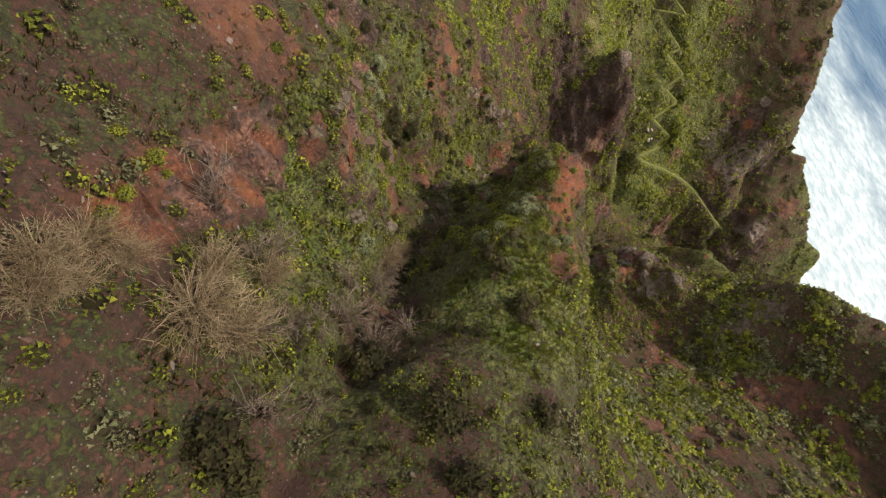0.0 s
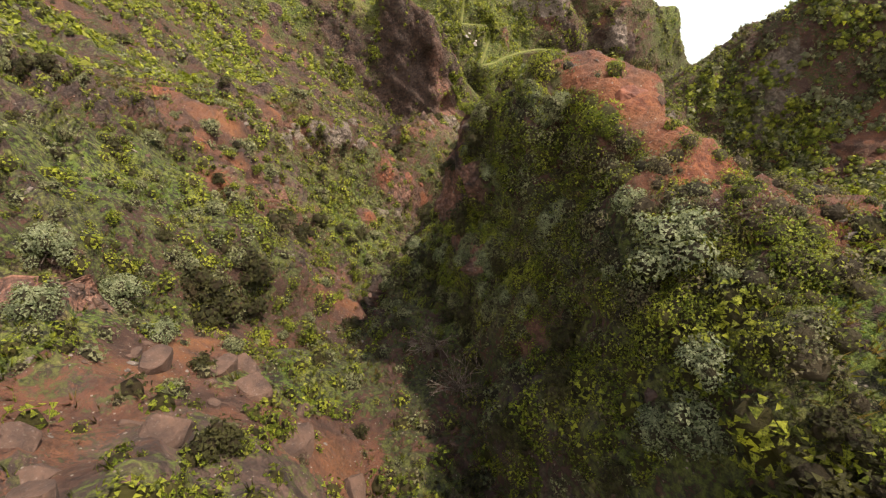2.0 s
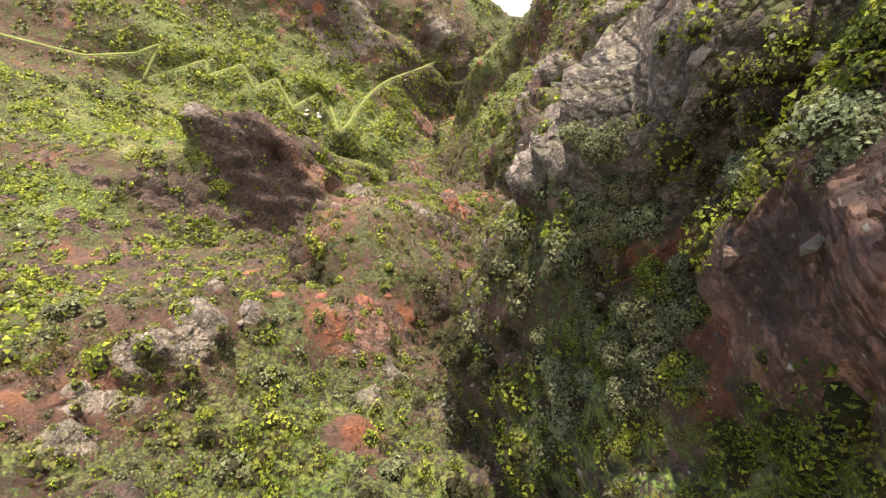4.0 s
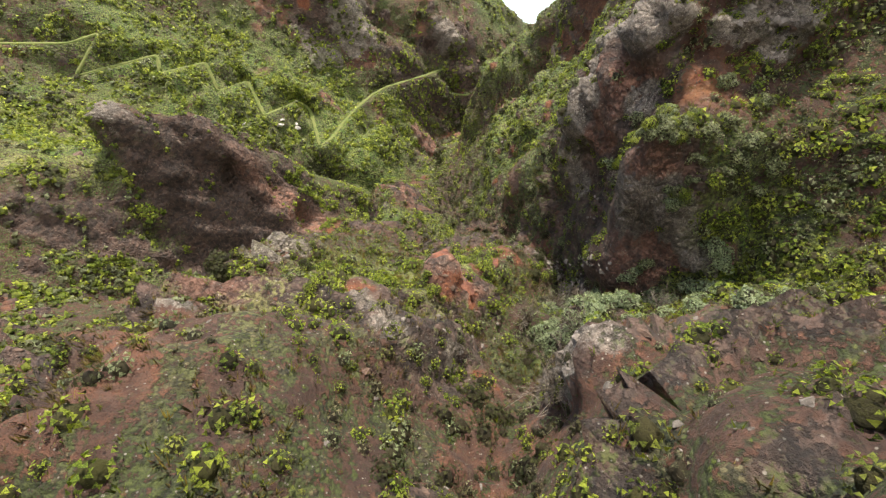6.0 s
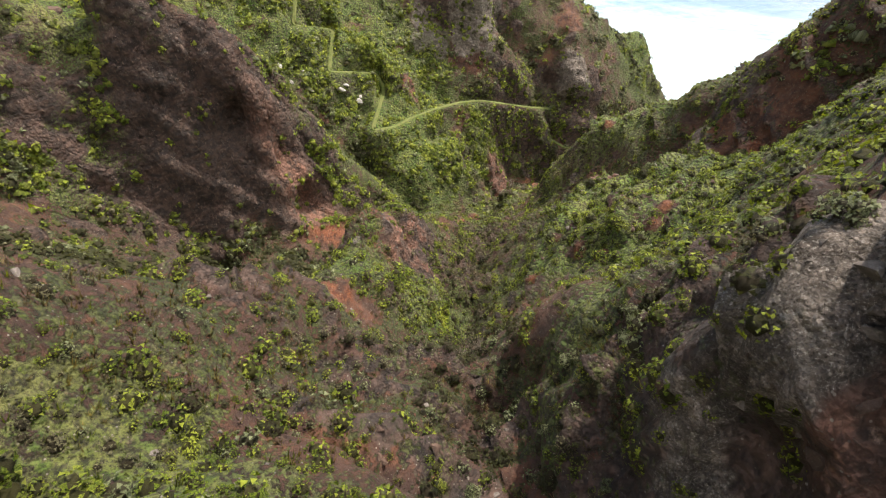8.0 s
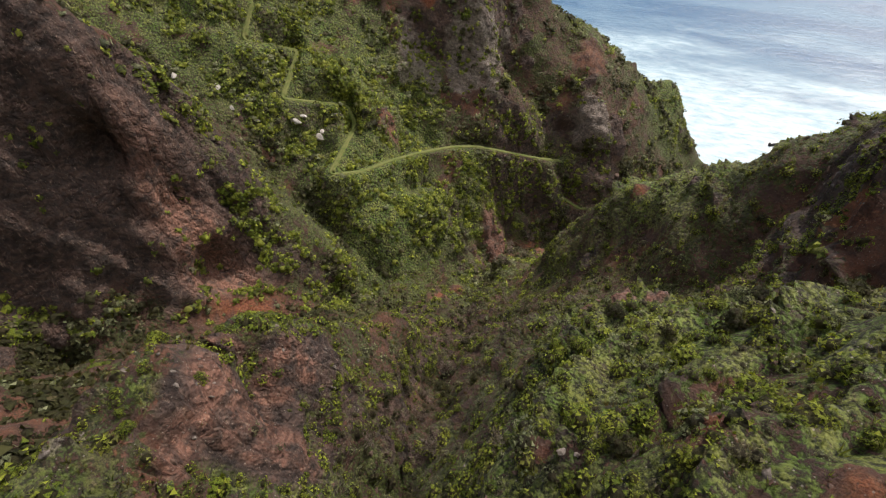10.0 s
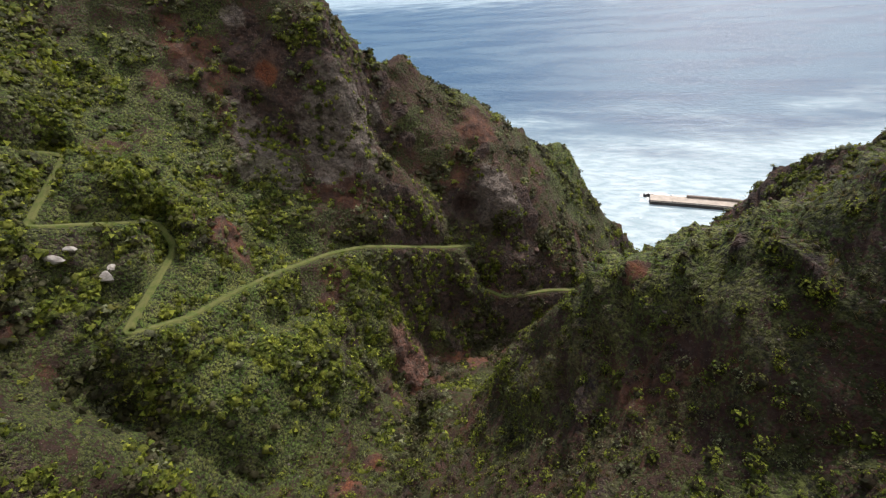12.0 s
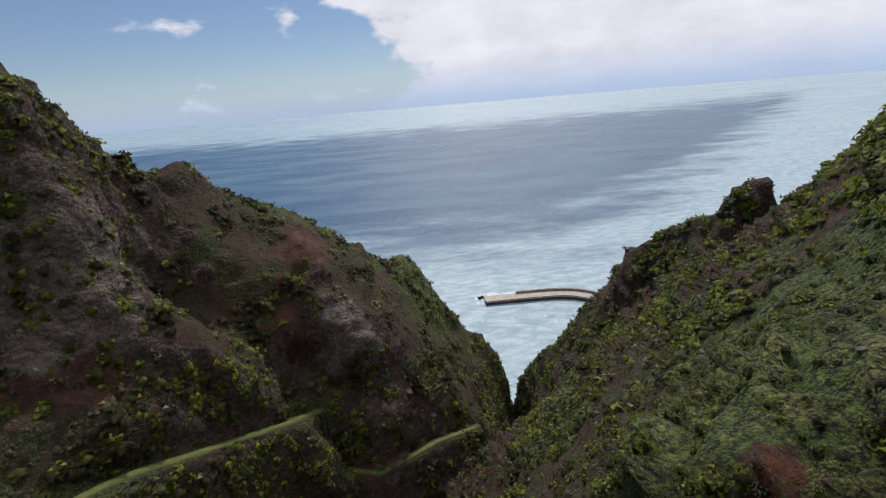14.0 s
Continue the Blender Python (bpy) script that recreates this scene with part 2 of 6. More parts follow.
def leaf_material(name, dark, light, tip, patch=0.35, rough=0.6, tip_share=0.25, glow=0.25):
    """Foliage: each leaf card its own shade, each plant its own tone; light also comes through the leaves."""
    n = Nodes(name, rough)
    each, own = n.geo.outputs["Random Per Island"], n.attribute("tone")
    tone = n.noise(patch, 3, 0.6)
    col = n.mix(n.math("ADD", n.math("MULTIPLY", each, 0.40), n.math("MULTIPLY", own, 0.60)), dark, light)
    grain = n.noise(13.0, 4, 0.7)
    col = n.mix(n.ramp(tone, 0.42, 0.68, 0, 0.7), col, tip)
    # near black in the bump's hollows: shade between leaves put into the colour
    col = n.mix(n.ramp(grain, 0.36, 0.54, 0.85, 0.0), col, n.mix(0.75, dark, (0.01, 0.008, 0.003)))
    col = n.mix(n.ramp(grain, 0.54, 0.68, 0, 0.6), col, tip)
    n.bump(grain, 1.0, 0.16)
    col = n.mix(n.ramp(n.math("FRACT", n.math("MULTIPLY", each, 7.31)), 1 - tip_share, 1.0, 0, 0.8), col, tip)
    col = n.mix(n.ramp(n.math("FRACT", n.math("MULTIPLY", own, 5.17)), 0.86, 1.0, 0, 0.4), col, n.mix(each, (0.050, 0.036, 0.020), (0.200, 0.155, 0.085)))
    col = n.mix(n.attribute("inner_shade"), col, n.mix(each, (0.016, 0.012, 0.006), (0.045, 0.034, 0.018)))          # dark twig tone that also paints in the shade inside the bush
    n.bsdf.inputs["Specular IOR Level"].default_value = 0.25
    n.color(col)
    if glow:
        thin = n.tree.nodes.new("ShaderNodeBsdfTranslucent")
        n.put(thin.inputs["Color"], n.mix(1.0, col, (1.5, 1.5, 0.6), "MULTIPLY"))
        both_sides = n.tree.nodes.new("ShaderNodeMixShader")
        both_sides.inputs[0].default_value = glow
        n.tree.links.new(n.bsdf.outputs[0], both_sides.inputs[1])
        n.tree.links.new(thin.outputs[0], both_sides.inputs[2])
        n.tree.links.new(both_sides.outputs[0], n.tree.nodes["Material Output"].inputs["Surface"])
    return n.mat


def stone_material(name, dark, light, pale=0.5):
    n = Nodes(name, 0.9)
    mid, grit = n.noise(0.9, 6, 0.65), n.noise(6.0, 5, 0.7)
    col = n.mix(n.ramp(mid, 0.3, 0.7), dark, light)
    col = n.mix(n.ramp(grit, 0.55, 0.72, 0, pale), col, (0.48, 0.45, 0.41))
    col = n.mix(n.ramp(grit, 0.25, 0.42, 0.7, 0), col, (0.035, 0.03, 0.026))
    n.bump(n.math("ADD", mid, n.math("MULTIPLY", grit, 0.4)), 1.0, 0.25)
    return n.color(col)


def sea_material():
    n = Nodes("sea_water", 0.3)
    wind_shade, chop, ripple = n.noise(0.0040, 4, 0.55, n.stretched(1.0, 2.4, 1.0, 0, 0, 12)), n.noise(0.06, 5, 0.62, n.stretched(1.0, 2.0, 1.0, 0, 0, -20)), n.noise(0.4, 4, 0.6)
    # blue tone varies in place of cloud shadows; the roughness is wind
    deep = n.mix(n.ramp(wind_shade, 0.38, 0.62), (0.034, 0.094, 0.175), (0.080, 0.160, 0.240))
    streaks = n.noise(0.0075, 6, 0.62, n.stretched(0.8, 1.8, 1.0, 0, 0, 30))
    # sun glitter put into the colour, left dark where cloud shadow lies
    glare_tone = n.ramp(n.math("ADD", n.attribute("sea_glare"), n.math("MULTIPLY", n.math("SUBTRACT", streaks, 0.5), 2.3)), -0.12, 0.85)
    deep = n.mix(glare_tone, deep, n.mix(n.ramp(chop, 0.35, 0.65), (0.26, 0.38, 0.44), (0.44, 0.56, 0.61)))
    foam_glint = n.attribute("foam_glint")
    froth = n.ramp(n.math("ADD", n.math("MULTIPLY", foam_glint, 0.62), n.noise(0.16, 6, 0.7)), 0.80, 1.0)
    n.put(n.bsdf.inputs["Roughness"], n.ramp(wind_shade, 0.44, 0.56, 0.30, 0.46))
    n.bsdf.inputs["IOR"].default_value = 1.33
    n.bump(n.math("ADD", n.math("MULTIPLY", chop, 2.2), n.math("MULTIPLY", ripple, 0.30)), 1.0, 1.1)
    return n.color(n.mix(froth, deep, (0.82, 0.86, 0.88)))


def concrete_material(name, dark, light):
    n = Nodes(name, 0.85)
    mid, grit = n.noise(0.25, 6, 0.65), n.noise(3.0, 4, 0.7)
    col = n.mix(n.ramp(mid, 0.35, 0.65), dark, light)
    col = n.mix(n.ramp(grit, 0.55, 0.75, 0, 0.5), col, (0.12, 0.10, 0.085))
    n.bump(grit, 0.4, 0.05)
    return n.color(col)


def path_material():
    n = Nodes("path_turf", 0.95)
    mid, fine = n.noise(0.7, 5, 0.6), n.noise(3.5, 5, 0.65)
    col = n.mix(n.ramp(mid, 0.38, 0.60), (0.070, 0.098, 0.015), (0.115, 0.122, 0.034))
    col = n.mix(n.ramp(fine, 0.5, 0.7, 0, 0.6), col, (0.150, 0.145, 0.058))
    n.bump(fine, 0.8, 0.12)
    return n.color(col)


GROUND = ground_material()
WATER = sea_material()
PATH = path_material()
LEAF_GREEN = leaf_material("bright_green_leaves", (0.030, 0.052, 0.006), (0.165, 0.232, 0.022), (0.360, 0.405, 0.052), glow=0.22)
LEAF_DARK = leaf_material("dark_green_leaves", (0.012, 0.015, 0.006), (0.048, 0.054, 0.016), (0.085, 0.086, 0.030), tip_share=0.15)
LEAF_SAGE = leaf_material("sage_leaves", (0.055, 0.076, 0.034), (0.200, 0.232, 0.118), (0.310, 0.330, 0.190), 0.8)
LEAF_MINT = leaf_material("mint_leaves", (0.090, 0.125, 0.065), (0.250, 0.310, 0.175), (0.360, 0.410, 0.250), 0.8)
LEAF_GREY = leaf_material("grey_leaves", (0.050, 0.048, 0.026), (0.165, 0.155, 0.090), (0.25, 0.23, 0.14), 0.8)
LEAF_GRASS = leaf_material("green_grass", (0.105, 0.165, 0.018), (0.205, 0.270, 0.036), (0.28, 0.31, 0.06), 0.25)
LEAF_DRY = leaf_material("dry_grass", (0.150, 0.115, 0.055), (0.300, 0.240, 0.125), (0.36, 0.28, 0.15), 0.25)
TWIG = leaf_material("bare_twigs", (0.105, 0.080, 0.060), (0.260, 0.205, 0.155), (0.34, 0.29, 0.24), 0.5, 0.8, glow=0)
STEM = leaf_material("woody_stems", (0.050, 0.038, 0.028), (0.110, 0.085, 0.065), (0.15, 0.12, 0.10), 0.5, 0.85, glow=0)
CANE_STRAW = leaf_material("dry_cane", (0.160, 0.120, 0.070), (0.380, 0.300, 0.180), (0.46, 0.38, 0.25), 0.5, 0.8, glow=0)
GREY_STONE = stone_material("grey_stone", (0.080, 0.066, 0.057), (0.220, 0.188, 0.165), 0.5)
PALE_STONE = stone_material("pale_stone", (0.230, 0.215, 0.195), (0.430, 0.405, 0.375), 0.6)
BROWN_STONE = stone_material("brown_stone", (0.045, 0.028, 0.022), (0.120, 0.072, 0.052), 0.15)
RED_STONE = stone_material("red_stone", (0.070, 0.024, 0.016), (0.200, 0.072, 0.040), 0.12)
WET_STONE = stone_material("wet_black_stone", (0.012, 0.012, 0.012), (0.045, 0.042, 0.040), 0.1)
# one concrete: pale with the deck's sunlight, dark with the wall's wet and shade
CONCRETE = concrete_material("sunlit_concrete", (0.40, 0.345, 0.285), (0.55, 0.49, 0.42))
CONCRETE_WET_SHADED = concrete_material("wet_shaded_concrete", (0.035, 0.032, 0.032), (0.085, 0.075, 0.070))


# landform lines: crests, stream beds, brinks and feet, fitted to the camera's view, in metres (x, y, height over the
# sea)
LAND = {
    "main_stream": [(30, -12, 338), (10, 3, 316), (-14, 15, 298.2), (-34, 25, 275.4), (-52, 37, 267.9), (-70, 44, 241.8), (-83, 62, 219.6), (-80, 80, 211.1), (-78, 96, 192.3), (-78, 106, 184), (-92, 124, 176.4), (-108, 142, 142.9), (-120, 166, 128.3), (-136, 200, 101.4), (-148, 224, 88.2)],
    "lower_stream": [(-148, 224, 88.2), (-158, 248, 75.6), (-150, 276, 73), (-130, 302, 66), (-109, 322, 57), (-102, 340, 40), (-97, 360, 18), (-94, 380, 1), (-94, 392, -6)],
    "red_spur_crest": [(40, 15, 345), (0, 30, 306), (-14, 37, 295.4), (-28, 40, 292.1), (-41, 45, 286.7), (-50, 49, 285.6), (-58, 53, 268.6), (-66, 63, 252.5), (-72, 78, 226), (-76, 92, 207.1)],
    "red_spur_west_foot": [(-20, 26, 293.2), (-44, 36, 276.1), (-57, 41, 267.1), (-63, 45, 253.7), (-72, 52, 240.8), (-78, 60, 227.3)],
    "red_spur_east_foot": [(20, 60, 290), (-10, 66, 262), (-35, 78, 232), (-55, 92, 206.3), (-66, 100, 194.8)],
    "east_slope": [(40, 110, 285), (-12, 115, 239.1), (-35, 125, 213), (-58, 122, 212.3), (-68, 110, 210), (-71, 107, 212.7)],
    "east_slope_up": [(20, 140, 262), (-23, 137, 235.5), (-41, 135, 223.8), (-45, 140, 227.3)],
    "grey_cliff_brink": [(-58, 124, 220.9), (-68, 122, 214.1), (-71, 123, 208.5), (-78, 132, 195.3)],
    "grey_cliff_foot": [(-66, 100, 193.3), (-75, 112, 190.8), (-81, 123, 186.8), (-89, 131, 181.6)],
    "east_crest": [(30, 165, 300), (-20, 166, 262), (-49, 153, 245), (-60, 158, 222), (-74, 160, 184.6), (-85, 162, 171), (-97, 158, 163.2), (-106, 158, 145.2)],
    "west_side_top": [(-10, -10, 330), (-32, 8, 295.4), (-45, 16, 292.6), (-66, 12, 286.1), (-85, 20, 279.9), (-103, 26, 272), (-135, 20, 275)],
    "west_side_mid": [(-45, 19, 277.3), (-68, 28, 260.6), (-85, 34, 261.7), (-98, 43, 255.4), (-103, 54, 249.9), (-133, 52, 232), (-164, 83, 195), (-187, 108, 172.1)],
    "west_side_low": [(-60, 25, 259.2), (-73, 34, 251.1), (-89, 42, 243.9), (-93, 58, 240.2), (-97, 64, 229.1), (-125, 77, 209)],
    "knoll_crest": [(-96, 64, 228.9), (-103, 80, 224.7), (-110, 95, 210.5), (-113, 102, 203.5), (-112, 114, 189), (-117, 126, 173.8), (-120, 134, 170.2), (-125, 142, 169.2), (-129, 150, 162.4), (-131, 158, 150.3), (-131, 164, 143.9), (-139, 184, 116), (-148, 206, 94.2)],
    "knoll_spur": [(-108, 94, 207), (-99, 97, 199), (-90, 96, 206.6), (-86, 104, 194.3), (-84, 110, 190.2)],
    "knoll_east_foot": [(-92, 84, 216.3), (-85, 94, 193.5), (-82, 102, 187.2)],
    "knoll_far_foot": [(-102, 111, 185.8), (-106, 122, 169.7), (-111, 132, 157), (-112, 140, 147.6), (-116, 150, 141), (-122, 160, 140.4)],
    "knoll_west_foot": [(-125, 100, 186), (-131, 116, 160), (-136, 132, 144), (-141, 148, 132), (-146, 168, 118)],
    "west_gully": [(-120, 84, 203), (-140, 104, 172), (-158, 130, 143), (-167, 150, 124), (-165, 174, 110), (-156, 200, 97)],
    "hill_west": [(-260, 60, 260), (-203, 88, 206), (-195, 116, 170.9), (-191, 132, 148), (-181, 132, 126.3)],
    "rib_crest": [(-260, 128, 226), (-240, 134, 208), (-213, 143, 191), (-203.5, 147.5, 186), (-199, 148.5, 190.5), (-194.5, 151, 191.5), (-188, 170, 169), (-185, 179, 151), (-182, 187, 126.1), (-173, 193, 103.6)],
    "rib_north_side": [(-260, 176, 198), (-247, 172, 189), (-241, 156, 188), (-220, 160, 176), (-205, 172, 158)],
    "rib_face": [(-204, 128, 192), (-189, 143, 157.7), (-183, 154, 147), (-181, 163, 148.7), (-181, 170, 135.5)],
    "rib_foot": [(-188, 138, 144.5), (-178, 150, 131.7), (-175, 162, 124), (-172, 180, 107.7)],
    "rib_back_gully": [(-260, 165, 208), (-225, 182, 163), (-204, 192, 141), (-187, 197, 118.4), (-168, 202, 99.2)],
    "path_slope": [(-290, 180, 225), (-255, 190, 186), (-228, 205, 172), (-218, 200, 152), (-206, 208, 145), (-194, 212, 124.3), (-174, 214, 112.7), (-158, 224, 90.8)],
    "path_slope_far": [(-290, 235, 240), (-229, 241, 163), (-213, 244, 152), (-194, 241, 127.1), (-180, 242, 115.1), (-169, 228, 109.1), (-161, 244, 76.2)],
    "path_slope_top": [(-300, 205, 240), (-244, 210, 190), (-218, 224, 155.9), (-206, 222, 147.8), (-196, 225, 145.5), (-186, 232, 120.5)],
    "terrace": [(-196, 247, 132), (-186, 251, 123.5), (-173, 254, 114.1), (-158, 273, 79.4), (-155, 282, 104), (-148, 279, 74.9)],
    "head_rocks": [(-230, 262, 180), (-209, 257, 151), (-203, 266, 140), (-198, 258, 136), (-188, 270, 136), (-181, 273, 139), (-167, 279, 121)],
    "head_crest": [(-300, 292, 280), (-240, 290, 212), (-206, 293, 183), (-190, 280, 169), (-189, 289, 163), (-190, 296, 160), (-189, 306, 153), (-183, 315, 154), (-177, 322, 145), (-171, 329, 140), (-160, 341, 125), (-148, 353, 109), (-136, 363, 110), (-131, 366, 94), (-124, 369, 80), (-109, 369, 69), (-96, 377, 46), (-99, 384, 4), (-99, 390, -6)],
    "head_back": [(-300, 312, 240), (-240, 308, 180), (-206, 308, 150), (-200, 320, 128), (-186, 334, 116), (-164, 356, 92), (-140, 378, 70), (-120, 386, 30)],
    "head_recess": [(-182, 290, 126.8), (-168, 290, 117), (-162, 290, 99), (-156, 299, 106), (-143, 300, 106.3)],
    "head_face": [(-172, 318, 138), (-155, 306, 119), (-146, 309, 112), (-132, 309, 84), (-115, 318, 66)],
    "head_flank": [(-123, 350, 84), (-110, 350, 60), (-103, 362, 40)],
    "near_dome": [(-50, 176, 200), (-76, 172, 174), (-84, 172, 170.9), (-90, 173, 165.2), (-97, 172, 160.4), (-109, 172, 142.1), (-116, 184, 130.3)],
    "dome_gully": [(-40, 190, 190), (-75, 188, 160), (-90, 186, 152.9), (-105, 185, 142.8), (-116, 195, 124.8), (-126, 200, 110.9)],
    "east_hill_crest": [(20, 200, 250), (-60, 202, 192), (-78, 205, 177), (-82, 222, 163), (-85.5, 221, 160.9), (-91, 219, 156.5), (-96, 223, 151.8), (-104, 226, 144.1), (-111, 227, 140.2), (-119, 232, 126.1), (-134, 240, 90)],
    "east_hill_low": [(-88, 205, 144.5), (-97, 203, 137.3), (-112, 212, 126.9), (-120, 214, 115), (-135, 220, 94.9)],
    "east_head": [(-20, 240, 200), (-80, 236, 158), (-92, 230, 147.6), (-82, 268, 128), (-98, 284, 102), (-118, 296, 76)],
    "east_head_crest": [(60, 290, 260), (0, 284, 190), (-40, 282, 158), (-46, 286, 145), (-49, 292, 133), (-51, 297, 130), (-56, 310, 129), (-60, 320, 123), (-65, 330, 114), (-67, 336, 102), (-70, 343, 91), (-74, 351, 80), (-78, 361, 66), (-83, 372, 53), (-90, 380, 36), (-91, 389, -5)],
    "east_head_back": [(60, 320, 150), (0, 325, 100), (-38, 330, 80), (-48, 350, 60), (-58, 368, 30), (-72, 384, 5), (-76, 392, -6)],
    "east_head_flank": [(-77, 284, 121), (-88, 300, 95), (-98, 312, 72)],
    "coast_east": [(100, 372, 40), (40, 384, 0), (0, 388, -6), (-50, 390, -7)],
    "coast_west": [(-420, 440, -6), (-300, 435, -6), (-200, 425, -6), (-140, 408, -6)],
    "head_sea_cliff": [(-300, 385, 90), (-230, 375, 90), (-190, 372, 70), (-160, 384, 40)],
    "upland": [(-420, 200, 380), (-420, 0, 400), (-300, -60, 400), (-150, -80, 380), (0, -100, 400), (120, -60, 420), (140, 80, 380), (140, 200, 340)],
    # chains of points placed from pixel positions, joined within each region
    "stream_head_1": [(-31.8, 4.5, 300.8), (-40, 10.5, 299.1), (-41.4, 12.1, 299.2), (-38.5, 14.3, 295.7), (-38.4, 14.1, 288.4), (-32.2, 10, 291.4), (-26.9, 17.8, 285.9), (-19.3, 21.6, 291.1), (-16.7, 23.9, 296.7)],
    "stream_head_2": [(-48, 35.2, 270.4), (-49.4, 34.5, 269)],
    "stream_head_3": [(-37.7, 21.1, 278.2), (-39.5, 18.4, 280.3)],
    "red_spur_side_1": [(-24.3, 40.1, 290.6), (-28.5, 41.4, 291.1), (-27.8, 43.9, 292.3), (-32.1, 44.1, 289.4), (-33.2, 42.5, 290.2), (-35.9, 42.8, 289.3), (-41.1, 43.2, 285.5), (-41, 40.9, 285.4), (-40.4, 38.2, 284.4), (-43.6, 38.4, 281.2), (-46.8, 41.6, 279.1), (-49.2, 43.9, 280), (-48.8, 44.1, 281.8), (-51.6, 46.5, 283.7)],
    "red_spur_side_2": [(-14.5, 51.7, 276.9)],
    "red_spur_side_3": [(-35.3, 34.9, 288.9), (-29.5, 35, 289.4), (-28.7, 34.9, 290.6), (-24.1, 34.4, 291.9)],
    "red_spur_side_4": [(-50.4, 49.3, 285.1), (-46.9, 45.8, 285.7), (-45.9, 46.3, 285.4), (-44.7, 45.2, 285.2), (-44.9, 42.6, 283.4)],
    "red_spur_side_5": [(-57.1, 45.9, 270.2)],
    "red_spur_side_6": [(-63.3, 57.5, 259.9), (-63.3, 57.1, 260.7), (-62.1, 56, 261.1), (-61.6, 55.8, 263.4), (-60.3, 56.6, 266.8), (-60.6, 53.4, 260.1), (-60.6, 50.9, 257.9), (-62.7, 47.7, 255.7), (-64.7, 48.5, 251.8), (-63.2, 51.3, 251.9)],
    "red_spur_side_7": [(-60.2, 39.3, 264.2), (-56, 42.8, 265.8), (-52.7, 39.4, 268.3), (-52.9, 41.3, 271.7), (-51.3, 42, 275), (-50.8, 42.5, 277.3), (-54.7, 44.7, 275.3), (-54.2, 46.1, 277.4)],
    "red_spur_side_8": [(-63.5, 53.9, 255.5), (-64.2, 56.3, 256.6), (-63.1, 56.5, 257.1), (-65.4, 59.1, 254.5), (-65.6, 52.9, 254.3), (-65.7, 52.6, 250.9)],
    "red_spur_side_9": [(-39.2, 47.5, 283.4)],
    "red_spur_side_10": [(-41.6, 35.7, 272.3), (-52.5, 46.3, 281.4)],
    "red_spur_side_11": [(-57.6, 47.4, 276)],
    "east_side_1": [(-58.3, 132.4, 220.3), (-51.2, 132.2, 219), (-48.9, 134.8, 223.2), (-36.8, 137.6, 232), (-29.9, 141.1, 237.6)],
    "east_side_2": [(-15.5, 124.8, 234.4), (-19.7, 111.8, 231.5), (-21.7, 98.5, 228.8)],
    "east_side_3": [(-14.9, 86.9, 248.5), (-8.2, 96.2, 240.7), (-4, 106.7, 246.5)],
    "east_side_4": [(-75.9, 120.4, 204.7), (-72.3, 122.9, 203.9), (-69.6, 122.1, 211.6), (-66, 114.8, 211.8), (-67.3, 113.6, 204.9), (-68.2, 104.7, 211)],
    "east_side_5": [(-73.5, 110.8, 194.6), (-71.6, 113.4, 197.6)],
    "east_side_6": [(-66.5, 102.6, 194.2), (-63.2, 102.6, 198.9), (-60.6, 100.8, 194.7), (-60.9, 104.3, 204.1)],
    "east_side_7": [(-80.9, 110.7, 179.6), (-79.3, 121.6, 186.1), (-79, 127.2, 190.8)],
    "east_side_8": [(-81.1, 96.5, 194.2)],
    "east_side_9": [(-76.5, 94.4, 199.4), (-71.2, 94.5, 199)],
    "west_bank_1": [(-70.3, 15.4, 284.7), (-67.7, 16.1, 276.6), (-73.9, 27.4, 270.4), (-75.1, 25.3, 267.1), (-81.6, 28.8, 267.9), (-82.4, 35.1, 257.9), (-71.8, 32.6, 252.6), (-68.6, 30.7, 257.9), (-64.8, 25.2, 259.4), (-57.8, 27.7, 258.5), (-60.9, 33.6, 252.2), (-54, 35.3, 267.2)],
    "west_bank_2": [(-86.6, 60.4, 219), (-88.8, 58.8, 234.6), (-87.5, 53.9, 235.9), (-87.8, 46.3, 241.4), (-81.5, 46.4, 238.4), (-76.9, 43, 242.2)],
    "west_bank_3": [(-121.2, 30.9, 260.7)],
    "west_bank_4": [(-96.5, 61.7, 234.9), (-93.2, 63.3, 232.8), (-95.1, 54.9, 242.6), (-93.6, 52.1, 241.5), (-96.6, 52, 247), (-95.6, 46, 247.6), (-96.1, 44.1, 255)],
    "west_bank_5": [(-68.8, 53, 245.6), (-70.1, 55.7, 247.6), (-67, 58.3, 253)],
    "knoll_side_1": [(-100.8, 74.2, 234.3), (-94.2, 82.3, 221.7)],
    "knoll_side_2": [(-84.9, 70.6, 224)],
    "knoll_side_3": [(-109.2, 97.2, 209.2), (-109.4, 92.1, 210.7), (-105.3, 90.7, 211.6), (-104.1, 97.1, 202.2), (-104.1, 99.4, 201), (-101.5, 101.7, 194.5), (-94.9, 100.6, 198.2), (-89.2, 99.2, 196.6), (-87.3, 98, 194.8), (-86.2, 103, 195.2), (-85.8, 108.7, 189.5), (-84.7, 108.6, 189.1), (-87.2, 109.3, 189), (-93.8, 111.1, 186.3)],
    "knoll_side_4": [(-90.3, 97.8, 199.7)],
    "knoll_side_5": [(-91.3, 92, 207.5), (-90.8, 91, 207), (-89.5, 88.8, 206), (-89.1, 92.5, 204.6), (-88.9, 92.5, 201), (-86.5, 85.6, 203.8), (-89, 85.7, 215.9)],
    "knoll_side_6": [(-91.7, 84.4, 219.1)],
    "knoll_side_7": [(-88.7, 83.2, 215.2)],
    "dome_side_1": [(-85.8, 121.3, 173), (-94.4, 125.1, 177.3)],
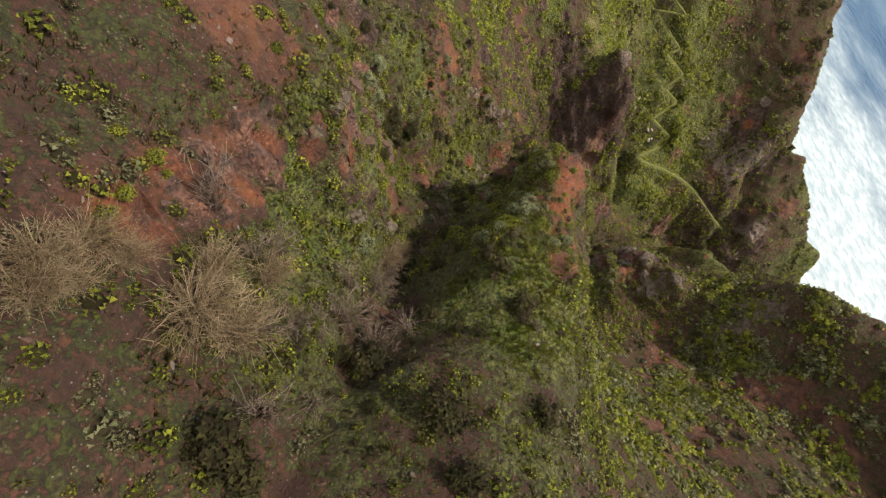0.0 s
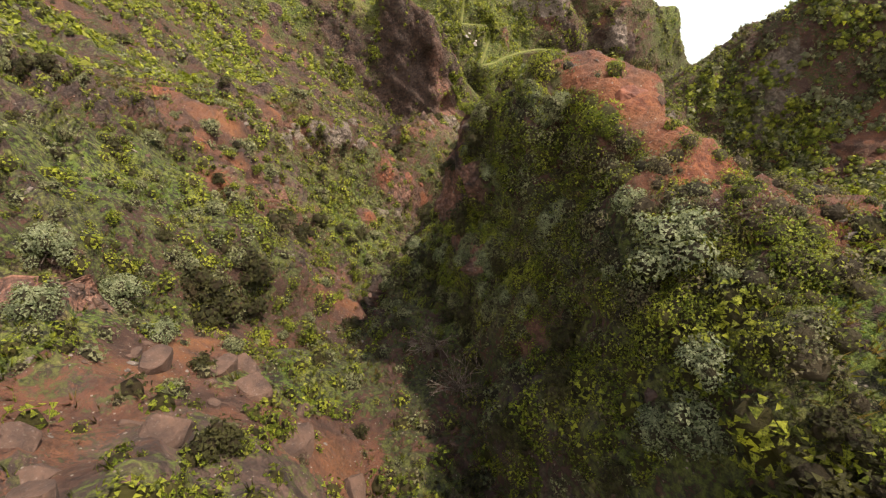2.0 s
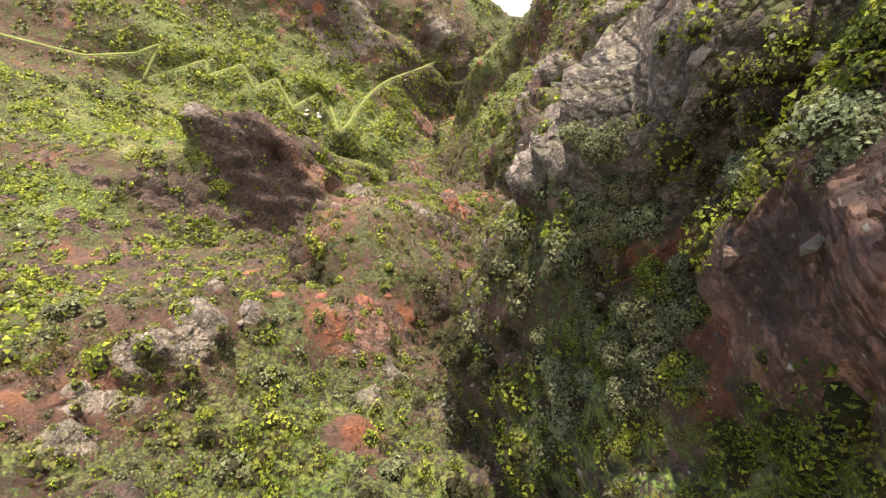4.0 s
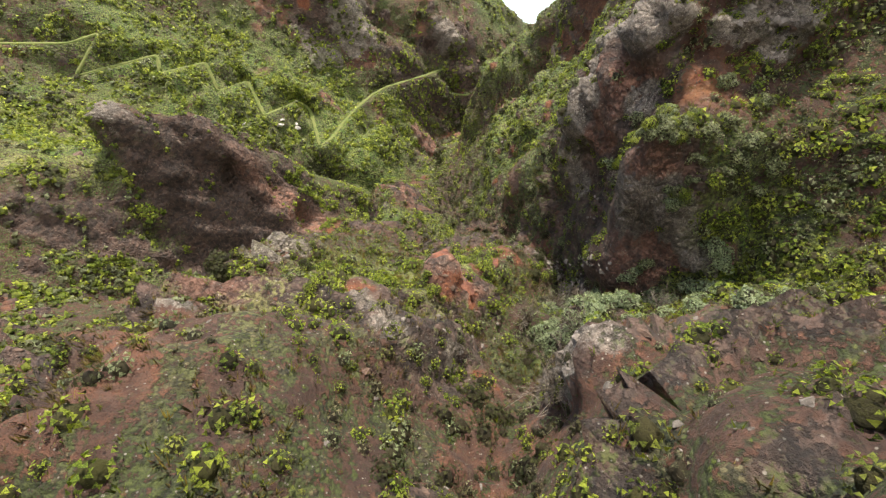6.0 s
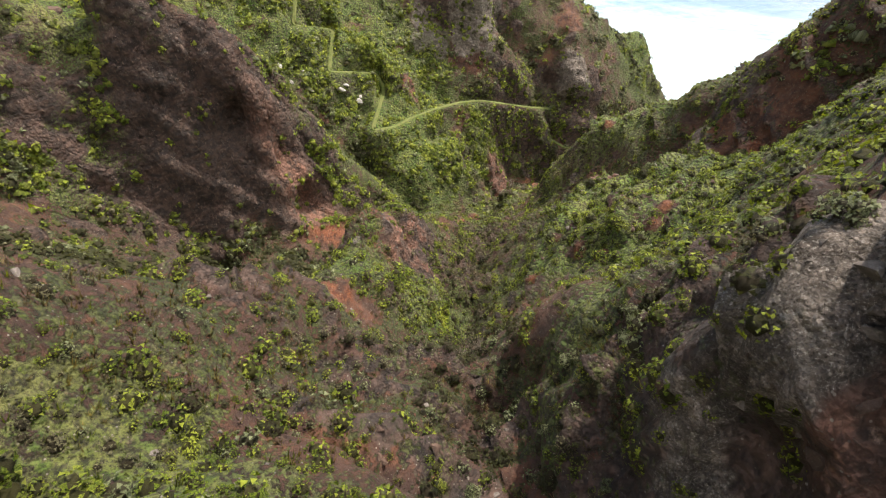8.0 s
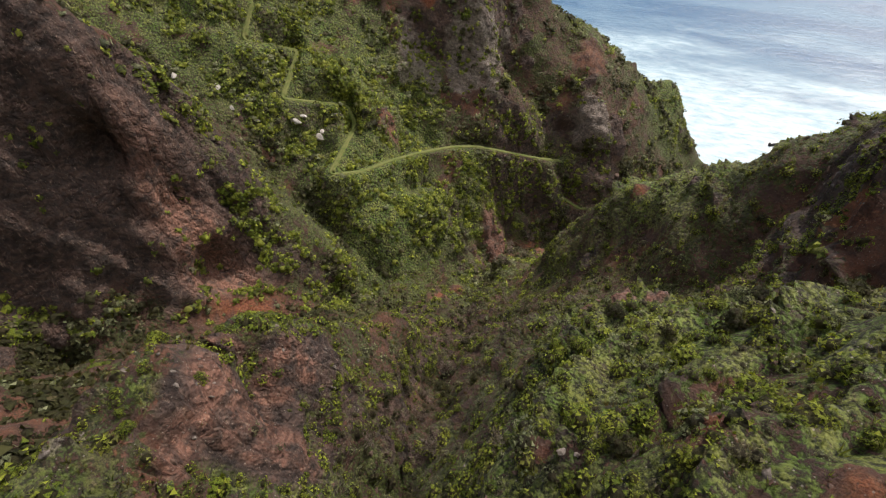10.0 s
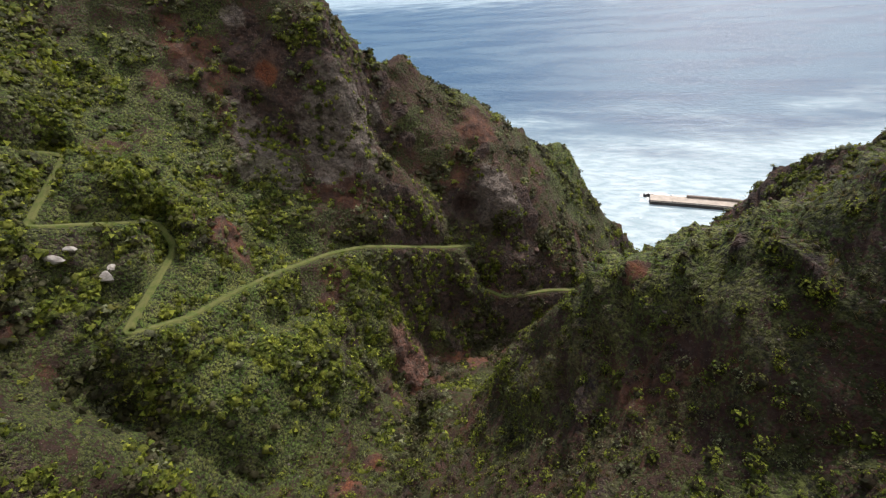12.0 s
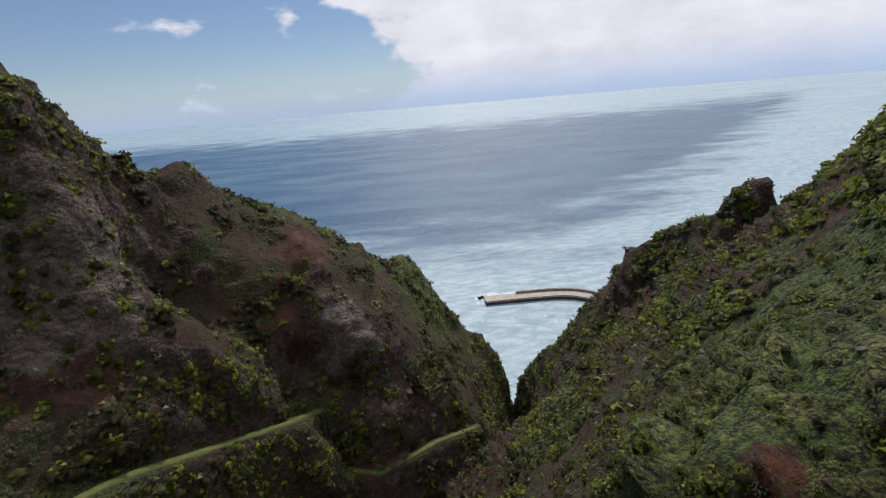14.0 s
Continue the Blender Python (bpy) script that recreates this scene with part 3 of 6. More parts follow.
    "dome_side_2": [(-109.3, 153.2, 139.5), (-108.3, 159, 139.2), (-102.1, 155.3, 150.1), (-100.5, 153.3, 155.1), (-96.4, 157.2, 162.7), (-94.8, 157.2, 165.8), (-95.3, 153.3, 166), (-91.4, 153.7, 169.7), (-90.9, 157.8, 169.7), (-88.1, 159.9, 171.6), (-84.6, 155.6, 175.4), (-80.5, 156.8, 175.9)],
    "dome_side_3": [(-83.3, 173.9, 170.9), (-85.1, 172.3, 169.5), (-80.7, 170.5, 175.1), (-79.7, 169.3, 174.9), (-77.7, 162.8, 177)],
    "dome_side_4": [(-96.4, 178.4, 155.9), (-96.9, 178.7, 156.3), (-93.9, 179.2, 157.4), (-91.4, 172.6, 162.4)],
    "dome_side_5": [(-105.7, 187.3, 137.9), (-102.4, 183.3, 145.5), (-108.7, 172.2, 142.2), (-110.4, 172.1, 139.5)],
    "dome_side_6": [(-83.2, 121.2, 187.9)],
    "dome_side_7": [(-72.5, 154.9, 192.4)],
    "dome_side_8": [(-81.4, 150.8, 173.9)],
    "dome_side_9": [(-89.8, 147.9, 166.8), (-93.5, 146, 164.8)],
    "knoll_end_1": [(-127.7, 149.9, 161.7), (-125.5, 146.6, 156.4)],
    "knoll_end_2": [(-122.8, 155.3, 145.8), (-127.2, 155.6, 148), (-127.6, 157.1, 147.4), (-121.3, 158.1, 142.3)],
    "knoll_end_3": [(-118.4, 142.1, 162)],
    "knoll_end_4": [(-121.2, 134.7, 167.8), (-118.7, 131.9, 169.2), (-114.9, 130.3, 172), (-115, 129.2, 166.1), (-115.7, 124.5, 172.5), (-118.7, 121.9, 172.5)],
    "knoll_end_5": [(-133.3, 172.1, 139.4)],
    "knoll_end_6": [(-117.4, 138, 161.8), (-119.5, 141.3, 165), (-122, 140.3, 166.7), (-119.4, 144.4, 154.8), (-112.2, 137.5, 153.1), (-115.6, 146.5, 144.2), (-116.2, 158.3, 140.1)],
    "knoll_end_7": [(-127.1, 153.3, 158.3)],
    "east_hill_side_1": [(-92.6, 205.4, 143.9), (-94.1, 203.6, 138.2), (-98.4, 209.6, 142.7), (-102.1, 212.2, 140.9), (-102.1, 212.4, 140.2), (-103, 212.3, 139.7), (-102.8, 219, 143.6), (-103.5, 222.6, 143.5), (-105.5, 223.9, 142.4), (-106.3, 221.2, 142.7), (-108.8, 216.9, 133.1), (-114.9, 221.2, 130.3), (-114.5, 225.2, 133.1), (-121.5, 221.9, 120.6)],
    "east_hill_side_2": [(-123.6, 223.6, 114.1), (-123.7, 229.9, 121.1)],
    "east_hill_side_3": [(-123.5, 215.3, 107.4)],
    "east_hill_side_4": [(-88.1, 214, 155.8), (-83.3, 213, 156), (-88.7, 220.6, 159), (-95.7, 217.5, 150.5), (-94.3, 214.6, 149), (-94.7, 211.4, 146.1), (-86.3, 207, 149.7)],
    "east_hill_side_5": [(-95.9, 231.4, 144.4), (-93.9, 236.3, 143.2)],
    "rib_side_1": [(-192.3, 176, 165)],
    "rib_side_2": [(-185.7, 171.1, 152), (-181.8, 167.4, 145.2), (-181.2, 173.3, 130.5)],
    "rib_side_3": [(-186.5, 151.2, 154.5), (-188.8, 150.8, 167.9), (-189.3, 156.7, 177.8)],
    "rib_side_4": [(-192.9, 108.9, 167.1), (-196.3, 112.5, 179.1)],
    "rib_side_5": [(-202.6, 124.2, 189.7)],
    "rib_side_6": [(-184.1, 162.2, 178.8)],
    "rib_side_7": [(-184, 149.3, 144.1), (-182.2, 139.8, 136.6)],
    "path_side_1": [(-204.7, 191.5, 141), (-197.9, 187.1, 137.4), (-200.4, 186.4, 148.2), (-187.4, 180.7, 137.3), (-188.6, 186.7, 130.2), (-179, 190, 121.6)],
    "path_side_2": [(-160.2, 232.6, 90.4), (-161.4, 235.8, 85.3), (-157.6, 238.4, 81.2)],
    "path_side_3": [(-172.8, 189.7, 100.7), (-171.5, 186.2, 102.2), (-167.2, 188.9, 101.7), (-166.4, 196.4, 98), (-163.5, 198.5, 101.2)],
    "path_side_4": [(-173.3, 189.7, 123.5)],
    "path_side_5": [(-153.2, 215.2, 89.6), (-141.7, 205.3, 95.2)],
    "path_side_6": [(-162.1, 262.6, 72.3)],
    "path_side_7": [(-148.6, 238.7, 89.5), (-163.3, 235.8, 72.2)],
    "path_side_8": [(-183, 226.2, 114.3), (-184.1, 223.3, 121), (-185.4, 223.7, 121.2), (-185.1, 214.8, 121.8), (-186.3, 203.6, 127.5)],
    "path_side_9": [(-167.2, 222.1, 106.5), (-164.7, 231.1, 102.1), (-176.8, 235.2, 107.2)],
    "path_side_10": [(-199.4, 226.1, 141.4), (-196.2, 224.9, 131.6)],
    "path_side_11": [(-184, 245.3, 115.5), (-177.5, 249.2, 121.3), (-173.8, 258.2, 114), (-170, 264.3, 113.1)],
    "coast_side_3": [(-53.9, 278.8, 146.5)],
    "coast_side_4": [(-163.7, 273.5, 83.6)],
    "coast_side_6": [(-65.2, 316.1, 108)],
    "coast_side_7": [(-185.7, 289.7, 138.5)],
    "coast_side_8": [(-143.5, 297.6, 103.3)],
    "coast_side_9": [(-152, 289.2, 83.3), (-143.5, 289.7, 80.2)],
    "coast_side_10": [(-159.2, 278, 80.2)],
}


# the old footpath: turns of its centre line, x and y, and its height where it leaves the slope
PATH_PLAN = [(-300, 172), (-269, 190), (-255, 200), (-247, 207), (-254, 191), (-234, 210), (-232, 203), (-227, 221, 165.5), (-221, 210.5, 158), (-218.5, 226, 151), (-206, 208, 145),
             (-200.5, 226.5, 137), (-197, 225, 131.5), (-186, 203.5, 129), (-185.2, 215, 124), (-184.5, 223.5, 122.8), (-182.7, 237.5, 119.8), (-179, 250, 117), (-173, 258.5, 115),
             (-168, 266, 111), (-164, 275, 106), (-159.5, 284, 101), (-155, 292, 97.5)]
PATH_LOWER = [(-152, 289.5, 82.5), (-143, 289, 80), (-129, 302, 76), (-117, 313, 70)]
PATH_WIDTH = 1.3


def stretched(lines, step=5.0):
    """The ground stretched between the landform lines: returns a function of x, y."""
    pts = []
    for line in lines.values():
        for a, b in zip(line, line[1:]):
            a, b = np.array(a, float), np.array(b, float)
            n = max(1, int(np.linalg.norm((b - a)[:2]) / step))
            pts += [a + (b - a) * k / n for k in range(n)]
        pts.append(np.array(line[-1], float))
    pts = np.array(pts)
    far = np.hypot(np.linalg.norm(pts[:, None, :2] - pts[None, :, :2], axis=2), 2.2)         # rounded at the lines
    n = len(pts)
    base = np.c_[np.ones(n), pts[:, :2] / 100]
    lhs = np.zeros((n + 3, n + 3))
    lhs[:n, :n] = far + 0.6 * np.eye(n) * -1.0
    lhs[:n, n:], lhs[n:, :n] = base, base.T
    w = np.linalg.solve(lhs, np.r_[pts[:, 2], 0, 0, 0])
    def height_at(x, y):
        x, y = np.asarray(x, float).ravel(), np.asarray(y, float).ravel()
        out = np.empty(len(x))
        for i in range(0, len(x), 20000):
            s = slice(i, i + 20000)
            r = np.sqrt((x[s, None] - pts[:, 0]) ** 2 + (y[s, None] - pts[:, 1]) ** 2 + 2.2 ** 2)
            out[s] = r @ w[:n] + w[n] + w[n + 1] * x[s] / 100 + w[n + 2] * y[s] / 100
        return out
    return height_at


height = stretched(LAND)


def gradient_noise(p, seed=0):
    """Smooth noise of points (n, 3), about -1 to 1."""
    i = np.floor(p).astype(np.int64)
    f = p - i
    u = f * f * f * (f * (f * 6 - 15) + 10)
    out = np.zeros(len(p))
    for dx in (0, 1):
        for dy in (0, 1):
            for dz in (0, 1):
                h = (i[:, 0] + dx) * 374761393 + (i[:, 1] + dy) * 668265263 + (i[:, 2] + dz) * 1274126177 + seed * 144665
                h = (h ^ (h >> 13)) * 1103515245 & 0x7FFFFFFF
                h = (h ^ (h >> 16)) & 0x7FFFFFFF
                a = (h & 1023) / 1023 * 2 * math.pi
                c = ((h >> 10) & 1023) / 511.5 - 1
                s = np.sqrt(np.maximum(0, 1 - c * c))
                dot = s * np.cos(a) * (f[:, 0] - dx) + s * np.sin(a) * (f[:, 1] - dy) + c * (f[:, 2] - dz)
                out += dot * (u[:, 0] if dx else 1 - u[:, 0]) * (u[:, 1] if dy else 1 - u[:, 1]) * (u[:, 2] if dz else 1 - u[:, 2])
    return out * 1.6


def fractal(p, size, octaves=4, seed=0, ridged=False):
    total, amp, norm = np.zeros(len(p)), 1.0, 0.0
    for o in range(octaves):
        n = gradient_noise(p / size * 2 ** o + 17.3 * o, seed + o)
        total += amp * (1 - 2 * np.abs(n) if ridged else n)
        norm += amp
        amp *= 0.5
    return total / norm


def smooth(a, b, x):
    t = np.clip((x - a) / (b - a), 0, 1)
    return t * t * (3 - 2 * t)


# ---- the ground ----
def spaced(stops):
    """Grid lines: stops of (place, spacing)."""
    out = [stops[0][0]]
    while out[-1] < stops[-1][0]:
        out.append(out[-1] + np.interp(out[-1], [a for a, _ in stops], [b for _, b in stops]))
    return np.array(out)


def mesh_from(name, co, faces, mat, smooth_faces=False):
    """A mesh from arrays: co (n, 3), faces (m, k)."""
    me = bpy.data.meshes.new(name)
    k = faces.shape[1]
    me.vertices.add(len(co))
    me.vertices.foreach_set("co", np.ascontiguousarray(co, np.float32).ravel())
    me.loops.add(faces.size)
    me.loops.foreach_set("vertex_index", np.ascontiguousarray(faces, np.int32).ravel())
    me.polygons.add(len(faces))
    me.polygons.foreach_set("loop_start", np.arange(0, faces.size, k, dtype=np.int32))
    me.polygons.foreach_set("use_smooth", np.full(len(faces), smooth_faces))
    me.update()
    me.materials.append(mat)
    return me


def grid_faces(nx, ny):
    i = (np.arange(ny - 1)[:, None] * nx + np.arange(nx - 1)[None]).ravel()
    return np.stack([i, i + 1, i + nx + 1, i + nx], 1)


def with_values(me, **values):
    for key, v in values.items():
        me.attributes.new(key, "FLOAT", "POINT").data.foreach_set("value", np.ascontiguousarray(v, np.float32))


def line_points(plan, step=1.0):
    """Points along a plan line, with the ground's height at its turns carried evenly between them."""
    known = [q[2] if len(q) > 2 else None for q in plan]
    plan = np.array([q[:2] for q in plan], float)
    z = np.array([k if k is not None else g for k, g in zip(known, height(plan[:, 0], plan[:, 1]))])
    out = []
    for a, b, za, zb in zip(plan, plan[1:], z, z[1:]):
        n = max(2, int(np.linalg.norm(b - a) / step))
        for k in range(n):
            out.append((*(a + (b - a) * k / n), za + (zb - za) * k / n))
    out.append((*plan[-1], z[-1]))
    out = np.array(out)
    for _ in range(3):
        out[1:-1] = (out[:-2] + 2 * out[1:-1] + out[2:]) / 4
    return out


PATHS = [line_points(PATH_PLAN), line_points(PATH_LOWER)]
# patches of the ground: x, y, reach
BARE = [(-44, 5, 3), (-93, 35, 3.5), (-87, 37, 3), (-50, 50, 1.9), (-46, 48.5, 1.9), (-42, 47, 2.1), (-38, 45.5, 1.9), (-34, 44, 1.8), (-30, 42.5, 2.0), (-71, 33, 2), (-65, 31, 2),
        (-147, 82, 6), (-64, 115, 3.5), (-114, 125, 2.2), (-77, 197, 6)]
BARE_LOW = [(-52, 17, 3), (-47, 20, 3), (-57, 17, 2.2), (-176, 163, 6), (-10, 81, 6), (-192, 233, 3), (-205, 262, 4), (-160, 256, 6), (-150, 268, 5), (-30, 118, 5), (-22, 132, 5), (-100, 44, 3), (-60, 20, 3)]
GREY = [(-202, 261, 9), (-182, 274, 8), (-187, 269, 8),
        (-149, 304, 8), (-58, 122, 6), (-45, 141, 7), (-40, 135, 6), (-76, 84, 3), (-77, 103, 3), (-38, 20, 1.2), (-198, 152, 5)]
CLIFF = [(-184, 156, 10), (-191, 142, 10), (-181, 166, 8), (-121, 146, 7), (-124, 153, 6), (-60, 54, 4), (-192, 128, 8), (-71, 118, 9), (-200, 262, 10), (-182, 274, 9), (-150, 303, 10),
         (-160, 292, 8), (-156, 270, 6), (-158, 258, 6), (-112, 99, 6), (-92, 88, 6), (-204, 122, 8), (-196, 272, 9), (-125, 360, 8), (-62, 318, 8), (-50, 298, 7)]
LUSH = [(-26, 30, 4), (-19, 33, 5), (-22.5, 38, 5), (-29, 38, 4), (-41, 9.5, 2.5), (-36, 9, 2.2), (-34, 9, 2), (-31, 7.5, 2), (-62, 11.4, 3), (-25, 33, 4), (-23, 29, 4), (-96, 97, 7), (-92, 101, 5), (-101, 95, 6), (-50, 38, 4), (-56, 40, 4), (-61, 44, 4), (-65, 48, 4), (-119, 131, 4), (-129, 151, 5), (-122, 140, 2), (-208, 143, 10), (-218, 152, 13), (-232, 172, 14), (-62, 14, 6), (-80, 24, 7), (-55, 22, 5), (-100, 38, 6), (-75, 42, 5)]
# green slopes, the far western ones also brightened in place of sunlight
LUSH_FAR = [(-215, 104, 12), (-240, 150, 18), (-180, 214, 26), (-205, 232, 26), (-235, 205, 26), (-84, 160, 16), (-24, 38, 10), (-34, 40, 8), (-98, 98, 8), (-62, 98, 8), (-92, 170, 14), (-30, 12, 7), (-45, 16, 6), (-100, 190, 10),
        (-245, 165, 18), (-228, 165, 12), (-140, 358, 20), (-170, 335, 14), (-112, 140, 8), (-170, 250, 10), (-85, 45, 7), (-102, 225, 12), (-86, 246, 14)]
RED = [(-66, 15, 4), (-50, 50, 2.6), (-46, 48.5, 2.6), (-42, 47, 2.6), (-38, 45.5, 2.6), (-34, 44, 2.2), (-59, 48, 3), (-90, 96, 2.6), (-86, 106, 2.2), (-91, 59, 6), (-176, 163, 8), (-162, 252, 7), (-69, 104, 4), (-41, 45, 2),
       (-104, 89, 5), (-68, 12, 4), (-30, 4, 2.4), (-26, 3, 2.4), (-34, 5.5, 2.2), (-22, 1.5, 2.4), (-47, 13, 2), (-43, 13.5, 2.2), (-39, 14, 2), (-42, 38, 4), (-80, 35, 5)]
NAKED = [(-66, 15, 2.2), (-189, 143, 9), (-184, 156, 9), (-181, 166, 7), (-58.5, 48, 2.4), (-121, 142, 2.4), (-119.5, 141, 2.4), (-122, 145.5, 2.2), (-118, 143, 2.5), (-120, 144, 2.4), (-124.5, 151, 2.3), (-125.5, 154, 2), (-70, 104, 4), (-68, 106, 3), (-48, 303, 5), (-90, 96, 2.5),
         (-70, 121, 5), (-150, 303, 6), (-141, 312, 5), (-162, 252, 5), (-30, 4, 2.2), (-34, 5.4, 2), (-26, 3, 2), (-43, 13.5, 1.8)]
HOLLOWS = [(-67, 15.5, 284, 2.8, 2.2), (-183, 157, 160, 5.0, 6.5), (-180, 164, 146, 4.0, 4.0), (-177, 164, 129, 5.5, 6.0), (-189, 167, 168, 3.0, 3.0), (-187, 173, 160, 3.0, 3.0), (-185, 178, 152, 3.0, 2.5),
           (-146, 301, 97, 7.0, 7.0), (-156, 297, 108, 5.0, 4.0), (-95, 89, 199, 4.0, 3.0), (-188, 176, 127, 4.0, 3.5)]


# weathered faces and scars: x, y, height, reach
SCAR_HEAD = [(-21, 0.5, 311, 1.8), (-23, 1.5, 309.5, 1.8), (-27, 2.5, 306.5, 1.8), (-31, 4.5, 303.5, 1.8), (-35.5, 6, 300.5, 1.8), (-30, 5.5, 300, 1.6), (-27.5, 4, 303, 1.6), (-44, 15, 292.5, 1.1), (-40.5, 13.5, 293.5, 1.1), (-39.5, 13.5, 292.5, 1.1), (-41, 14, 295.5, 1), (-38, 10, 297.5, 1.2), (-39.5, 11, 299, 1.1), (-48.5, 48.5, 286, 1.8), (-45.5, 47, 286.5, 2), (-42.5, 45.5, 287, 2), (-41.5, 43.5, 287.5, 1.8), (-39.5, 44, 287, 1.8), (-38.5, 43, 288, 1.6), (-37, 42.5, 288.5, 1.6), (-48, 48.5, 286, 1.6), (-42.5, 46, 287, 1.8)]
SCAR_BANK = [(-81, 30.5, 266.5, 1.8), (-87, 30.5, 267, 1.8), (-79, 31, 265, 1.5), (-86, 37, 254, 1.2), (-66, 30, 260, 0.9), (-62, 25.5, 267.5, 1), (-99.5, 32.5, 266, 2), (-89.5, 57.5, 235.5, 1.2), (-87, 64, 222.5, 1.2), (-80.5, 32.5, 263.5, 2), (-86, 33, 263.5, 1.6), (-81.5, 31, 266.5, 2), (-86.5, 37.5, 254, 1.3), (-82, 35.5, 255, 1.2), (-73.5, 33, 254.5, 1.2), (-89.5, 57.5, 235, 1.5), (-87, 64.5, 222.5, 1.2), (-90.5, 57.5, 236, 1.3), (-88, 64.5, 224, 1.2), (-44.5, 121, 211, 1.8), (-60.5, 48.5, 260.5, 2.2), (-83.5, 47.5, 237.5, 1.6)]
SCAR_KNOLL = [(-88.5, 94, 201.5, 1.1), (-90, 93.5, 205, 1), (-89.5, 95.5, 203.5, 1.1), (-86, 106.5, 191.5, 1.2), (-89, 101.5, 196.5, 1), (-85.5, 85.5, 204, 1.1), (-84, 85, 204, 1.1), (-88, 88.5, 204.5, 1), (-89.5, 97, 201.5, 1.2), (-88.5, 95, 202, 1.2), (-90, 94.5, 205, 1.2), (-86.5, 106.5, 191.5, 1.2), (-94.5, 89.5, 213, 1.6), (-114.5, 124.5, 172.5, 2), (-114.5, 125.5, 171, 1.6), (-64.5, 114.5, 211.5, 0.9), (-65.5, 113, 210, 0.9), (-66.5, 111.5, 209, 0.8), (-76, 87, 208, 0.9)]
SCAR_LOW = [(-88, 158, 172.5, 0.9), (-83, 157, 175, 0.9), (-83.5, 154.5, 174, 0.9), (-91.5, 151, 167.5, 0.9), (-96, 155.5, 163.5, 0.9), (-96, 147.5, 161.5, 0.9), (-88, 149.5, 170, 0.9), (-80, 200, 164, 3), (-74, 192, 164, 3), (-193.5, 232.5, 132.5, 1.5), (-195.5, 230, 138.5, 1.5), (-203, 273, 157, 4), (-194, 236.5, 130, 2), (-152, 216, 90, 2), (-153, 208, 94, 2), (-108, 223.5, 141, 1.2)]
SCAR_SPUR = [(-61.2, 53, 259, 1.1), (-60.5, 52, 259.5, 1.1), (-60.4, 51, 260.3, 1.1), (-60.3, 50, 260.6, 1.1), (-60.6, 49.3, 260.8, 1.2), (-60.6, 48.6, 261.2, 1.2), (-60.9, 47.8, 260.6, 1.3), (-60, 52, 261, 1.0), (-59.8, 50.5, 261.3, 1.2)]
WALL_SPUR = [(-56, 45, 272.5, 2), (-55.5, 44, 271, 2), (-54.5, 44, 273, 1.8), (-54.5, 42.5, 270.5, 1.8), (-53, 41.5, 271.5, 1.8), (-52, 41, 271.5, 1.6), (-51, 40.5, 272.5, 1.6), (-49.5, 40, 273.5, 1.6), (-53, 44, 276, 1.5), (-56.5, 44, 269, 1.6), (-55.5, 46.5, 275, 1.8), (-56.5, 48, 276, 1.8), (-62, 54, 259, 1.5), (-61, 53, 259, 1.5), (-60.5, 51.5, 260, 1.6), (-60.5, 50, 260.5, 1.6), (-56.5, 45.5, 272, 1.8), (-56.5, 46, 273.5, 1.8), (-55.5, 45.5, 274.5, 1.8), (-55.5, 45, 272.5, 1.8)]
WALL_MID = [(-70, 120, 208, 2.5), (-71, 119, 205, 2.5), (-72, 117.5, 202.5, 2.2), (-67.5, 118, 209, 2.2), (-70.5, 103.5, 195.5, 1.8), (-67.5, 101.5, 196.5, 1.8), (-65.5, 103, 198, 1.8), (-62, 102.5, 199, 1.5), (-123.5, 144.5, 161.5, 1.8), (-119.5, 142.5, 160.5, 1.8), (-119.5, 140, 164, 1.8), (-117.5, 143, 156.5, 1.8), (-118.5, 138, 164.5, 1.5), (-117, 144.5, 151, 1.5), (-125.5, 151, 157, 1.8), (-124, 151.5, 153.5, 1.5), (-99, 177, 155, 1.4), (-96.5, 176, 158.5, 1.4), (-100.5, 176, 153.5, 1.2), (-94, 177.5, 159, 1.2), (-160, 158.5, 119, 1.6), (-169, 154, 119, 1.6)]
WALL_RIB = [(-183, 164, 159, 3.5), (-182, 163, 154, 3), (-186, 172, 157, 3), (-187, 172, 163, 3), (-184, 171, 145, 3), (-185, 165, 164, 3), (-181, 159, 150, 3), (-180, 171, 131, 2.5), (-178, 162, 127, 2.5), (-190, 150, 172, 4), (-189, 151, 166, 4), (-187, 147, 152, 3.5), (-185, 156, 159, 3.5), (-193, 148, 180, 4), (-190, 147, 166, 4), (-194, 151, 189, 4), (-187, 149, 154, 3.5), (-174, 186, 109, 2.5)]
WALL_HEAD = [(-163, 264, 82, 4), (-149, 279, 77, 4), (-162, 251, 82, 3), (-180, 301, 140, 4), (-185, 302, 149, 4), (-160, 299, 109, 4), (-143, 300, 104, 4), (-50, 299, 137, 3), (-61, 316, 122, 3), (-58, 306, 129, 3), (-98.5, 220, 148.5, 1.6), (-162, 299, 112, 4), (-177, 298, 131, 4)]
